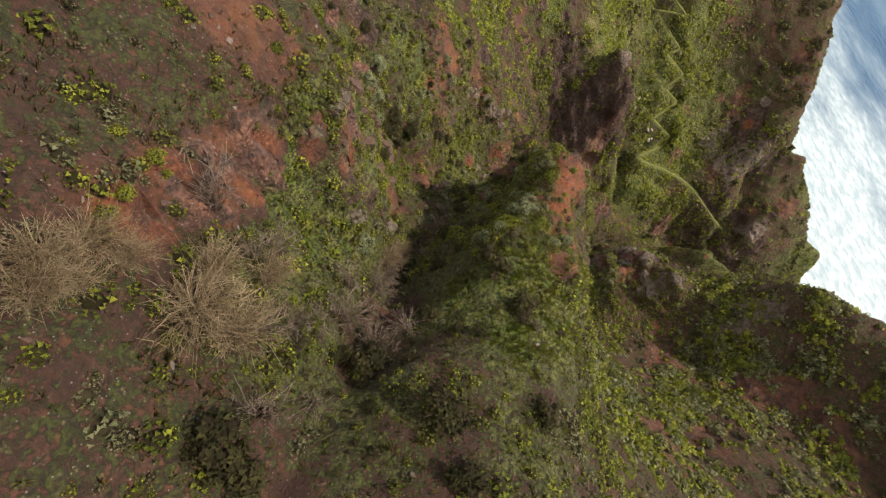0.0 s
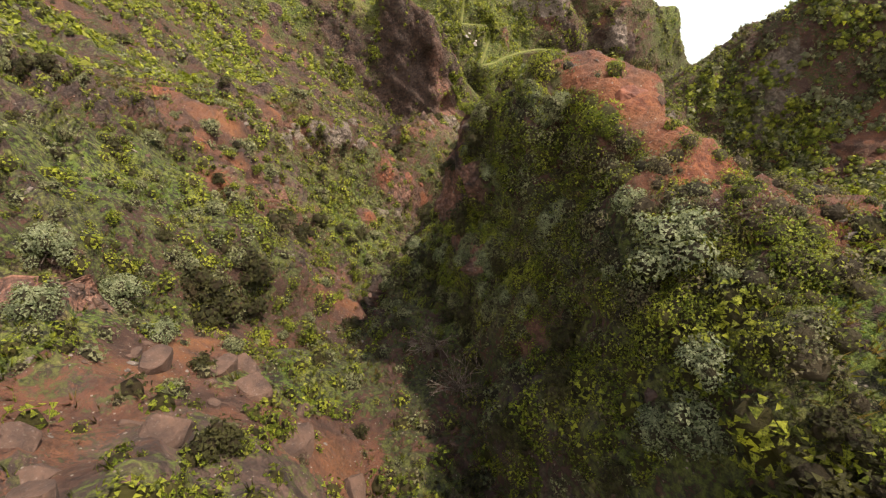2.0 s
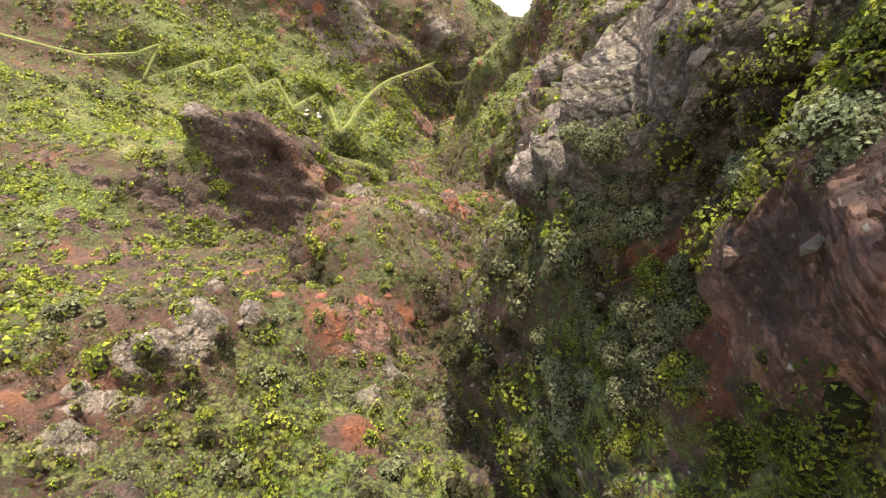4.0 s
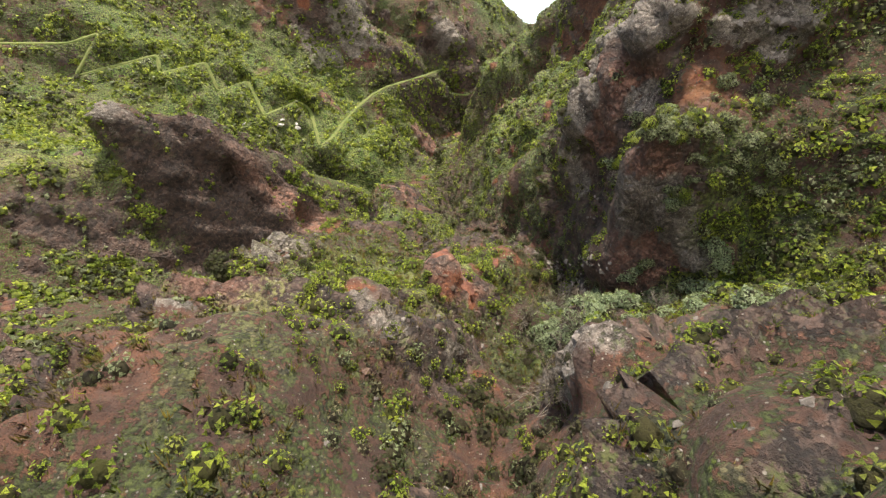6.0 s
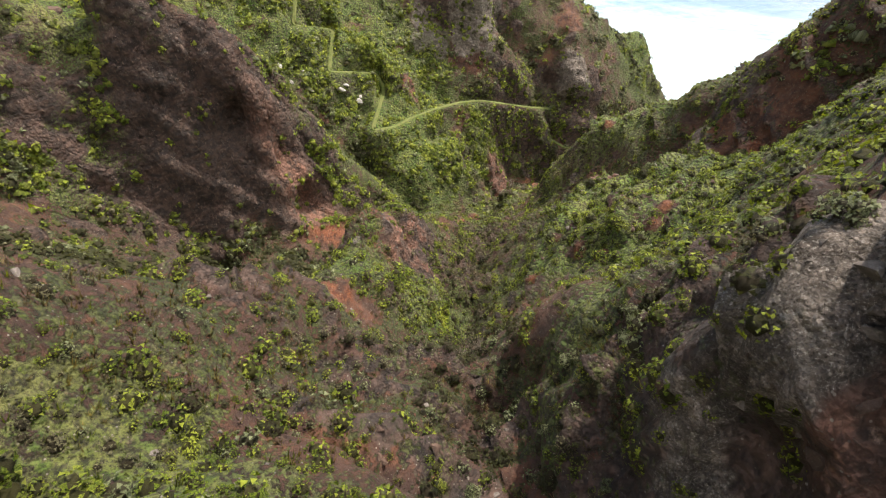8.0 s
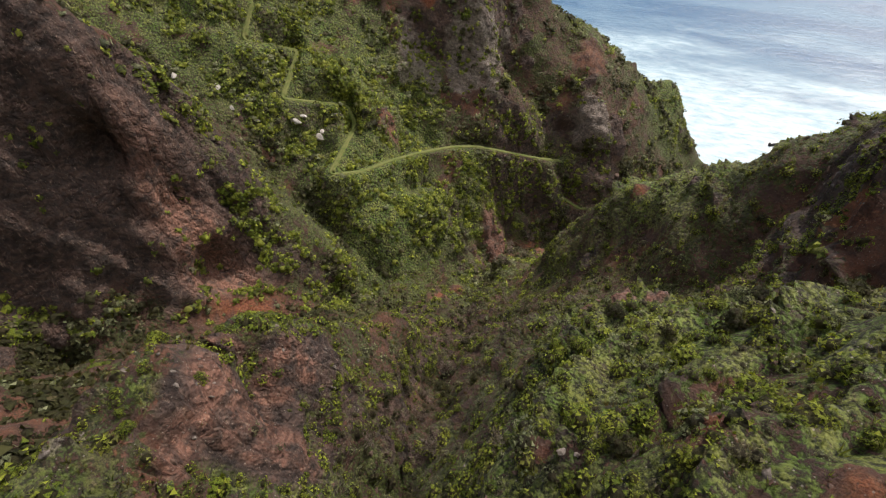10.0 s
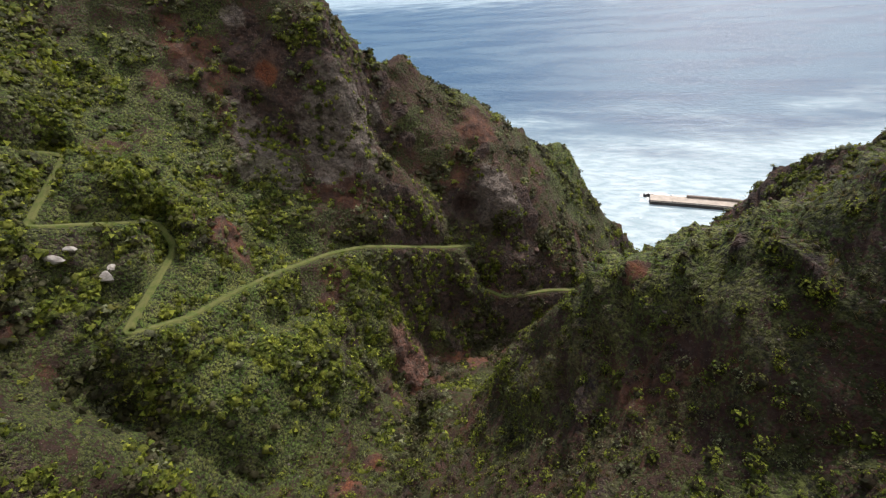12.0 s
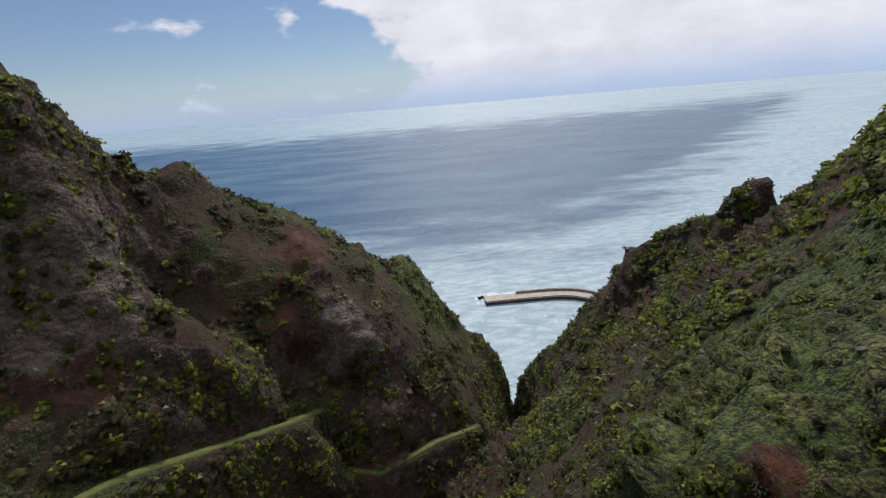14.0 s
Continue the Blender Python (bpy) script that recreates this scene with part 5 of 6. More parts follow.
def cards(n, size, flat=0.75, upward=0.15, fold=0.3, seed=0, wide=0.8, sides=4, core=0.62):
    """A rounded leafy clump of radius 1: a darkened inside and n leaf sprays round it: verts (k, 3), triangles (m, 3),
    rounded normals (k, 3), share of painted inside shade (k).
    """
    r = np.random.default_rng(seed)
    k = np.arange(n) + 0.5
    z = 1 - 1.05 * k / n
    t = k * 2.39996 + r.random() * 6
    d = unit(np.c_[np.sqrt(np.maximum(0, 1 - z * z)) * np.cos(t), np.sqrt(np.maximum(0, 1 - z * z)) * np.sin(t), z] + 0.16 * r.normal(size=(n, 3)))
    pos = d * (0.80 + 0.22 * r.random((n, 1))) * np.array([1, 1, flat])
    out = unit(d + 0.45 * r.normal(size=(n, 3)) + np.array([0, 0, upward]))
    a = unit(np.cross(out, r.normal(size=(n, 3))))
    b = np.cross(out, a)
    s = size * (0.6 + 0.8 * r.random((n, 1)))
    v = np.stack([pos - a * s - b * s * wide * 0.6, pos + a * s - b * s * wide * 0.6, pos + b * s * 1.25 - out * s * fold], 1).reshape(-1, 3)
    nm = np.repeat(unit(0.35 * d + 0.65 * out), 3, 0)
    cv, cf, cn = cushion(sides, flat, r, core)
    inner_shade = np.r_[np.zeros(3 * n), np.full(len(cv), 0.9 if core < 0.7 else 0.45)]
    return np.concatenate([v, cv]), np.concatenate([np.arange(3 * n).reshape(n, 3), cf + 3 * n]), np.concatenate([nm, cn]), inner_shade


def blades(n, lean=0.5, seed=0, width=0.07):
    """A tuft of n grass blades of height about 1: verts (3n, 3), faces (n, 3)."""
    r = np.random.default_rng(seed)
    a = r.random(n) * 2 * math.pi
    root = 0.35 * r.random((n, 1)) * np.c_[np.cos(a), np.sin(a), np.zeros(n)]
    tip = root + np.c_[np.cos(a), np.sin(a), np.zeros(n)] * lean * (0.3 + r.random((n, 1))) + np.array([0, 0, 1]) * (0.6 + 0.5 * r.random((n, 1)))
    side = np.c_[-np.sin(a), np.cos(a), np.zeros(n)] * width
    v = np.stack([root - side, root + side, tip], 1)
    return v.reshape(-1, 3), np.arange(3 * n).reshape(n, 3), np.repeat(unit(np.array([[0, 0, 1.0]]) + 0.4 * r.normal(size=(n, 3))), 3, 0), np.zeros(3 * n)


def leafy_mesh(name, v, f, nm, tone, inner_shade, mat):
    """A mesh of leaf cards, shaded with the plants' rounded normals; tone: each plant's own shade."""
    me = mesh_from(name, v, f, mat, True)
    if nm is not None:
        me.attributes.new("custom_normal", "FLOAT_VECTOR", "POINT").data.foreach_set("vector", np.ascontiguousarray(nm, np.float32).ravel())
    with_values(me, tone=tone, inner_shade=inner_shade)
    return me


def strew(name, kinds, places, normals, sizes, mat, label, category, tilt=0.35, squash=None):
    """One object of many plants: each place takes a clump from kinds, turned, sized and leant with the slope."""
    turn = rng.random(len(places)) * 2 * math.pi
    up = unit(normals * tilt + np.array([0, 0, 1 - tilt]) + 0.08 * rng.normal(size=places.shape))
    e1 = unit(np.cross(up, np.c_[np.cos(turn), np.sin(turn), np.zeros(len(turn))]))
    e2 = np.cross(up, e1)
    pick = rng.integers(len(kinds), size=len(places))
    vs, fs, ns, ts, ws, base = [], [], [], [], [], 0
    tall = np.ones(len(places)) if squash is None else squash
    for k, (v, f, nm, *inner_shade) in enumerate(kinds):
        i = np.where(pick == k)[0]
        if not len(i):
            continue
        s = sizes[i, None, None]
        p = places[i, None] + s * (v[None, :, :1] * e1[i, None] + v[None, :, 1:2] * e2[i, None] + v[None, :, 2:] * tall[i, None, None] * up[i, None])
        vs.append(p.reshape(-1, 3))
        if nm is not None:
            ws.append(np.tile(inner_shade[0], len(i)))
            ns.append((nm[None, :, :1] * e1[i, None] + nm[None, :, 1:2] * e2[i, None] + nm[None, :, 2:] * up[i, None]).reshape(-1, 3))
        ts.append(np.repeat(rng.random(len(i)), len(v)))
        fs.append((f[None] + len(v) * np.arange(len(i))[:, None, None]).reshape(-1, 3) + base)
        base += len(i) * len(v)
    if ns:
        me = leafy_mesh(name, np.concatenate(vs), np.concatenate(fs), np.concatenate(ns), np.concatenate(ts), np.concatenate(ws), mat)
    else:
        me = mesh_from(name, np.concatenate(vs), np.concatenate(fs), mat)
        with_values(me, tone=np.concatenate(ts))
    return tagged(new(name, me), label, category, kind="stuff")


f_dry = dry[face_idx].mean(1)
f_slide = slide[face_idx].mean(1)
open_soil = (1 - 0.95 * smooth(0.25, 0.6, f_slide)) * (1 - 0.75 * smooth(0.45, 0.85, f_grey)) * (1 - 0.90 * smooth(0.40, 0.85, f_bare)) * (1 - 0.60 * smooth(0.35, 0.8, f_rock)) * (1 - 0.96 * smooth(0.3, 0.6, f_naked))
patchy = smooth(-0.35, 0.45, tuft_noise + 0.4 * wide_noise)
# where the camera passes close and plants are finer: the sides of the upper stream
stream = np.array([q for q in LAND["main_stream"] if q[1] < 215], float)
stream = np.concatenate([stream[:-1] + (stream[1:] - stream[:-1]) * k for k in (0, 0.34, 0.67)])
to_stream = np.full(len(centre), 1e9)
for q in stream:
    to_stream = np.minimum(to_stream, np.hypot(centre[:, 0] - q[0], centre[:, 1] - q[1]))
close = 1 - smooth(30, 46, to_stream)
fine = [q for key, a, b in (("main_stream", 1, 11), ("red_spur_west_foot", 0, 6), ("red_spur_crest", 4, 9), ("knoll_spur", 0, 5), ("knoll_crest", 1, 5), ("east_hill_crest", 4, 9), ("near_dome", 2, 6), ("east_crest", 4, 8), ("west_side_top", 1, 4)) for q in LAND[key][a:b]]
fine = [(a[0] + (b[0] - a[0]) * k / 3, a[1] + (b[1] - a[1]) * k / 3) for a, b in zip(fine, fine[1:]) if math.hypot(a[0] - b[0], a[1] - b[1]) < 32 for k in range(4)] + [(-56, 17), (-62, 18), (-68, 20), (-75, 24), (-82, 28), (-60, 25), (-70, 28)]
to_fine = np.full(len(centre), 1e9)
for q in fine:
    to_fine = np.minimum(to_fine, np.hypot(centre[:, 0] - q[0], centre[:, 1] - q[1]))
brink = 1 - smooth(11, 17, to_fine)
close = np.maximum(close, 1 - smooth(20, 30, to_fine))


lawn = reach([(-26, 30, 4), (-24, 34, 4.5), (-29, 38, 3.5), (-21, 29, 4), (-19, 33, 5), (-22.5, 39, 4.5), (-17, 37, 5)], centre[:, 0], centre[:, 1])
# the steep side of the red spur, close under the way
on_spur = (1 - smooth(0.25, 0.6, f_slide)) * smooth(0.35, 0.6, reach([(-50, 44, 5), (-46, 41, 6), (-54, 41, 6), (-58, 45, 5), (-41, 39, 6), (-61, 50, 5), (-37, 42, 5), (-33, 42.5, 4), (-39, 45, 4), (-32, 38, 4)], centre[:, 0], centre[:, 1]))
far_clumps = 0.06 + 0.94 * smooth(-0.12, 0.20, fractal(centre, 11.0, 3, 23) + 0.45 * wide_noise)


def both(name, weight, near_count, far_count, near_cards, far_cards, size, power, mat, label, tilt=0.35, flat=0.85, seed=0):
    """A kind of scrub: finer plants where the camera passes close, coarser ones on the far slopes."""
    weight = weight * (1 + (0.2 if mat == LEAF_DARK else 3.5) * f_thick)
    if mat != LEAF_DARK:
        p, nn = sow((0.35 * (1 - 0.93 * smooth(0.3, 0.6, f_naked)) + weight) * on_spur * (1 - np.minimum(1, 1.2 * lawn)) * smooth(-0.15, 0.25, tuft_noise + 0.3), near_count // 9)
        kinds = [cards(120, 0.072, flat, seed=seed + 30 + s, sides=6, core=0.6) for s in range(5)]
        strew(name, kinds, p, nn, 0.25 + 0.75 * rng.random(len(p)) ** 1.6, mat, label, "scrub", 0.6)
    p, nn = sow(weight * brink * (1 - on_spur), near_count * 11 // 20)
    kinds = [cards(42, 0.138, flat, seed=seed + 20 + s, sides=5) for s in range(6)]
    strew(name, kinds, p, nn, size[0] + (size[1] - size[0]) * rng.random(len(p)) ** power, mat, label, "scrub", tilt)
    p, nn = sow(weight * close * (1 - brink), near_count)
    q, qn = sow(weight * (1 - close) * far_clumps, far_count)
    kinds = [cards(near_cards, 0.175, flat, seed=seed + s) for s in range(8)]
    strew(name, kinds, p, nn, size[0] + (size[1] - size[0]) * rng.random(len(p)) ** power, mat, label, "scrub", tilt)
    kinds = [cards(far_cards + 2, 0.31, 0.85 * flat, seed=seed + 10 + s, sides=5, core=0.74) for s in range(8)]
    strew(name, kinds, q, qn, 0.28 + 1.25 * (size[0] + (size[1] - size[0]) * rng.random(len(q)) ** (0.8 * power)), mat, label, "scrub", tilt)


open_soil = open_soil * (1 - np.minimum(0.94, 1.2 * lawn))
on_head = smooth(226, 268, centre[:, 1]) * (centre[:, 0] < -112)
over_east = reach([(-96, 226, 8), (-90, 236, 10), (-84, 250, 12), (-99, 232, 8)], centre[:, 0], centre[:, 1])
low_east = reach([(-104, 212, 8), (-113, 219, 8), (-108, 203, 8), (-122, 226, 6)], centre[:, 0], centre[:, 1])
on_knoll = reach([(-98, 92, 9), (-92, 102, 7), (-104, 97, 8), (-100, 84, 7)], centre[:, 0], centre[:, 1])
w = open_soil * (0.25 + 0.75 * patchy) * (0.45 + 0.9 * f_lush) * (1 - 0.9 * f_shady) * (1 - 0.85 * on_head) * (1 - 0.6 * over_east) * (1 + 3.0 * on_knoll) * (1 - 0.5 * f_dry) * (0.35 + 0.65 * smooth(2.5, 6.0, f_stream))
both("green_scrub", w, 6000, 24000, 24, 4, (0.34, 1.2), 1.5, LEAF_GREEN, "dense low bright green scrub covering the slopes", seed=100)
w = open_soil * (1 - 0.5 * on_head) * smooth(-0.2, 0.5, -tuft_noise + 0.5 * fractal(centre, 40.0, 2, 31)) * (0.6 + 0.4 * (centre[:, 0] > -110) + 1.2 * reach([(-20, 95, 24), (-40, 112, 20)], centre[:, 0], centre[:, 1]))
both("sage_scrub", w, 2600, 13000, 24, 4, (0.32, 1.1), 1.8, LEAF_SAGE, "pale sage green rounded mounds of spurge", seed=140)
# extra dark plants in gullies and stream beds, partly for their shade
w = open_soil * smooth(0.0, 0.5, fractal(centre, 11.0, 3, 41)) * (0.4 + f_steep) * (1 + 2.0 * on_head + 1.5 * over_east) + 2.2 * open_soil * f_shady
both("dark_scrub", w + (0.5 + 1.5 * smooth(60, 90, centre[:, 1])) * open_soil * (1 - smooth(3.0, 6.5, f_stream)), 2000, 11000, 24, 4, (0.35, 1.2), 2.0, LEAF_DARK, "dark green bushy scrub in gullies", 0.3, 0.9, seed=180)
w = open_soil * smooth(-0.1, 0.5, fractal(centre, 9.0, 3, 51)) * (1 - 0.6 * f_lush) * (1 + 2.0 * on_knoll + 4.0 * low_east)
both("grey_scrub", w, 2200, 7500, 24, 4, (0.22, 0.75), 1.5, LEAF_GREY, "grey half dry scrub between green bushes", seed=220)
w = smooth(0.3, 0.7, f_rock) * smooth(-0.35, 0.40, tuft_noise) * (1 - 0.6 * smooth(0.3, 0.8, f_grey)) * (1 - 0.5 * on_head) * (1 - 0.96 * smooth(0.3, 0.6, f_naked))
both("cliff_scrub", w, 2700, 8500, 24, 4, (0.25, 0.9), 1.8, LEAF_GREEN, "small green plants clinging to rock faces", 0.75, 0.7, seed=260)
# grass
w = (open_soil + 3 * lawn) * (1 - smooth(0.4, 0.7, f_steep)) * (0.15 + f_lush) * smooth(-0.4, 0.3, fractal(centre, 7.0, 2, 71)) * (0.18 + close) * (1 - 0.8 * smooth(90, 150, centre[:, 1]))
p, nn = sow(w, 13000)
strew("green_grass", [blades(7, seed=s, width=0.07) for s in range(5)], p, nn, 0.25 + 0.4 * rng.random(len(p)), LEAF_GRASS, "fresh green grass tufts on the slopes", "grass", 0.5)
w = open_soil * (1 - smooth(0.45, 0.75, f_steep)) * smooth(-0.1, 0.4, fractal(centre, 12.0, 3, 75)) * (0.18 + close) * (1 - 0.6 * smooth(90, 150, centre[:, 1])) * (1 + 6 * f_dry) + 1.2 * lawn * smooth(0.0, 0.3, fractal(centre, 3.5, 2, 76))
p, nn = sow(w, 15000)
strew("dry_grass", [blades(7, 0.6, seed=10 + s, width=0.06) for s in range(5)], p, nn, 0.28 + 0.45 * rng.random(len(p)), LEAF_DRY, "straw coloured dry grass tufts", "grass", 0.5)


# ---- stones ----
def chunk(seed, detail=1, flat=0.6, cuts=9):
    """An angular block of radius about 1."""
    bm = bmesh.new()
    bmesh.ops.create_icosphere(bm, subdivisions=detail, radius=1.0)
    v = np.array([q.co for q in bm.verts])
    f = np.array([[q.index for q in face.verts] for face in bm.faces])
    bm.free()
    r = np.random.default_rng(seed)
    for _ in range(cuts):
        d = unit(r.normal(size=3))
        v -= np.maximum(0, v @ d - 0.35 - 0.4 * r.random())[:, None] * d
    return v * np.array([1.2, 0.6 + 0.5 * r.random(), flat]) * 1.25, f, None


w = (smooth(0.3, 0.75, f_grey) * (0.3 + smooth(-0.3, 0.4, fractal(centre, 4.0, 2, 81)))) * (0.35 + close) * (1 - smooth(0.3, 0.55, f_steep))
p, nn = sow(w, 420)
strew("grey_crags", [chunk(500 + s, 2, 1.0) for s in range(8)], p - 0.15 * nn, nn, 0.14 + 0.34 * rng.random(len(p)) ** 2.5, GREY_STONE, "broken grey lava blocks standing out of the slope", "rocks", 0.3)
w = (0.12 + f_bare + 0.8 * f_rock * (1 - f_grey)) * smooth(-0.1, 0.5, fractal(centre, 6.0, 3, 83)) * (0.12 + close)
p, nn = sow(w, 3000)
strew("brown_stones", [chunk(520 + s) for s in range(8)], p, nn, 0.10 + 0.38 * rng.random(len(p)) ** 2.5, BROWN_STONE, "loose brown stones on bare earth", "stones", 0.8)
w = (0.25 + f_bare + f_rock) * smooth(-0.1, 0.5, fractal(centre, 8.0, 3, 85)) * (0.10 + close)
p, nn = sow(w, 2500)
strew("pale_stones", [chunk(540 + s) for s in range(8)], p, nn, 0.07 + 0.26 * rng.random(len(p)) ** 2.5, GREY_STONE, "loose pale grey stones between the plants", "stones", 0.8)


# ---- single plants, rocks and the pier ----
from mathutils.bvhtree import BVHTree

surface = BVHTree.FromPolygons(co.tolist(), face_idx.tolist())


def on_ground(x, y):
    hit, normal, _, _ = surface.ray_cast(Vector((x, y, 600)), Vector((0, 0, -1)))
    return (hit.z, normal) if hit else (0.0, Vector((0, 0, 1)))


def part(name, me, parent, label=""):
    ob = new(name, me)
    ob.parent = parent
    return tagged(ob, label)


def tube(points, radii, sides=4):
    """A tapered branch along points: verts, quads."""
    pts = np.array(points, float)
    way = unit(np.gradient(pts, axis=0))
    ref = np.where(np.abs(way[:, 2:]) > 0.9, np.array([[1.0, 0, 0]]), np.array([[0, 0, 1.0]]))
    a = unit(np.cross(way, ref))
    b = np.cross(way, a)
    t = np.arange(sides) / sides * 2 * math.pi
    ring = pts[:, None] + np.array(radii)[:, None, None] * (np.cos(t)[None, :, None] * a[:, None] + np.sin(t)[None, :, None] * b[:, None])
    f = [[i * sides + j, i * sides + (j + 1) % sides, (i + 1) * sides + (j + 1) % sides, (i + 1) * sides + j] for i in range(len(pts) - 1) for j in range(sides)]
    return ring.reshape(-1, 3), np.array(f)


def joined(pieces):
    vs, fs, base = [], [], 0
    for v, f in pieces:
        vs.append(v)
        fs.append(f + base)
        base += len(v)
    return np.concatenate(vs), np.concatenate(fs)


def shrub_stems(r, count, reach_out, top, thick):
    out = []
    for _ in range(count):
        a, k = r.random() * 2 * math.pi, 0.35 + 0.65 * r.random()
        end = np.array([math.cos(a) * reach_out * k, math.sin(a) * reach_out * k, top * (0.6 + 0.4 * r.random())])
        mid = end * np.array([0.35, 0.35, 0.5]) + 0.06 * r.normal(size=3)
        out.append(tube([(0, 0, -0.25), mid, end], [thick, thick * 0.7, thick * 0.3]))
    return joined(out)


def shrub(name, seed, heads, head_cards, head_size, card, leaf, label, category, height_share=0.85, stems=7, spread=0.75):
    """A rounded shrub of radius about 1: an Empty with its stems and its leafy crown."""
    r = np.random.default_rng(seed)
    root = new(name)
    part("stem_clump", mesh_from("stem_clump", *shrub_stems(r, stems, 0.65, height_share * 0.8, 0.05), STEM), root)
    crown, shading, tones, wood = [], [], [], []
    for k in range(heads):
        d = unit(r.normal(size=3))
        d[2] = abs(d[2])
        at = d * spread * (0.55 + 0.45 * r.random()) * np.array([1, 1, height_share]) + np.array([0, 0, 0.12])
        v, f, nm, inner_shade = cards(head_cards, card / head_size, 0.8, seed=seed * 97 + k)
        crown.append((v * head_size * (0.75 + 0.5 * r.random()) + at, f))
        shading.append(unit(nm + 0.35 * unit(at)))
        tones.append(np.full(len(v), r.random()))
        # wood: share of twig tone and painted shade inside
        wood.append(inner_shade)
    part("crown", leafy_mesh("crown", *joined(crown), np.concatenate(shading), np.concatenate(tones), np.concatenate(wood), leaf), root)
    return tagged(root, label, category)


def bare_shrub(name, seed, label, limbs_count=28, wood=TWIG, thick=1.0):
    """A leafless fan of pale twigs, about 1 high."""
    r = np.random.default_rng(seed)
    root = new(name)
    limbs, twigs = [], []
    lean = r.normal(size=2) * 0.15
    for _ in range(limbs_count):
        a, k = r.random() * 2 * math.pi, r.random() ** 0.7
        end = np.array([math.cos(a) * 0.75 * k + lean[0], math.sin(a) * 0.75 * k + lean[1], 0.6 + 0.4 * r.random()])
        mid = end * np.array([0.4, 0.4, 0.55]) + 0.04 * r.normal(size=3)
        limbs.append(tube([(0.08 * math.cos(a), 0.08 * math.sin(a), -0.12), mid, end], [0.016 * thick, 0.011 * thick, 0.004 * thick], 3))
        for _ in range(5):
            s = mid + (end - mid) * r.random()
            e = s + (end - mid) * 0.35 + 0.16 * r.normal(size=3)
            twigs.append(tube([s, e], [0.007 * thick, 0.003 * thick], 3))
    part("branch_fan", mesh_from("branch_fan", *joined(limbs), wood), root)
    part("twig_fan", mesh_from("twig_fan", *joined(twigs), wood), root)
    return tagged(root, label, "shrub")


def boulder_mesh(name, seed, mat, sharp=0.5, flat=0.75, detail=3, cuts=16, rough=0.05):
    """An angular stone of radius about 1, cut by random planes."""
    bm = bmesh.new()
    bmesh.ops.create_icosphere(bm, subdivisions=detail, radius=1.0)
    r = np.random.default_rng(seed)
    v = np.array([q.co for q in bm.verts])
    for _ in range(cuts):
        d = unit(r.normal(size=3))
        far = 0.42 + 0.42 * r.random()
        over = np.maximum(0, v @ d - far)
        v -= over[:, None] * d * (0.6 + 0.4 * sharp)
    v += unit(v) * (rough * fractal(v + seed * 3.1, 0.5, 3, seed))[:, None]
    v *= np.array([1.15, 0.65 + 0.4 * r.random(), flat])
    for q, c in zip(bm.verts, v):
        q.co = c
    me = bpy.data.meshes.new(name)
    bm.to_mesh(me)
    bm.free()
    me.materials.append(mat)
    return me


def stand(ob, x, y, size, turn=0.0, sink=0.0, lean=0.25, tall=1.0):
    z, normal = on_ground(x, y)
    up = (Vector((0, 0, 1)) * (1 - lean) + normal * lean).normalized()
    m = Matrix.Translation((x, y, z - sink * size)) @ Vector((0, 0, 1)).rotation_difference(up).to_matrix().to_4x4() @ pose(0, 0, 0, 0, 0, turn)
    ob.scale = (size, size, size * tall)
    ob.matrix_basis = m @ Matrix.Diagonal((size, size, size * tall, 1))


used = set()


def plant(kinds, x, y, size, sink=0.0, lean=0.25, tall=1.0, group=""):
    """A plant or stone of one of the kinds; the first of each kind is used itself, then copies."""
    k = kinds[int(rng.integers(len(kinds)))]
    ob = k
    if k.name in used:
        ob = copy_thing(k, Matrix())
    used.add(k.name)
    stand(ob, x, y, size, rng.random() * 360, sink, lean, tall)
    if group:
        tagged(ob, group=group)


def zone(x0, x1, y0, y1, count):
    return [(x0 + (x1 - x0) * rng.random(), y0 + (y1 - y0) * rng.random()) for _ in range(count)]


def along(line, count, spread):
    q = np.array(line, float)
    out = []
    for _ in range(count):
        k = rng.random() * (len(q) - 1)
        i = int(k)
        c = q[i, :2] + (q[i + 1, :2] - q[i, :2]) * (k - i)
        out.append(tuple(c + spread * rng.normal(size=2)))
    return out


SAGE = [shrub("spurge_shrub", 300 + s, 14, 36, 0.34, 0.066, LEAF_SAGE, "rounded pale sage green spurge shrub on the slope", "shrub", 0.8) for s in range(4)]
MINT = [shrub("spurge_shrub", 310 + s, 15, 38, 0.33, 0.064, LEAF_MINT, "rounded mint green spurge shrub with cauliflower heads", "shrub", 0.8) for s in range(3)]
DARK = [shrub("dark_bush", 320 + s, 11, 38, 0.44, 0.078, LEAF_DARK, "dense dark green bush on the slope", "bush", 0.95) for s in range(4)]
LIME = [shrub("green_bush", 340 + s, 10, 36, 0.40, 0.072, LEAF_GREEN, "bright yellowish green leafy bush", "bush", 0.75) for s in range(4)]
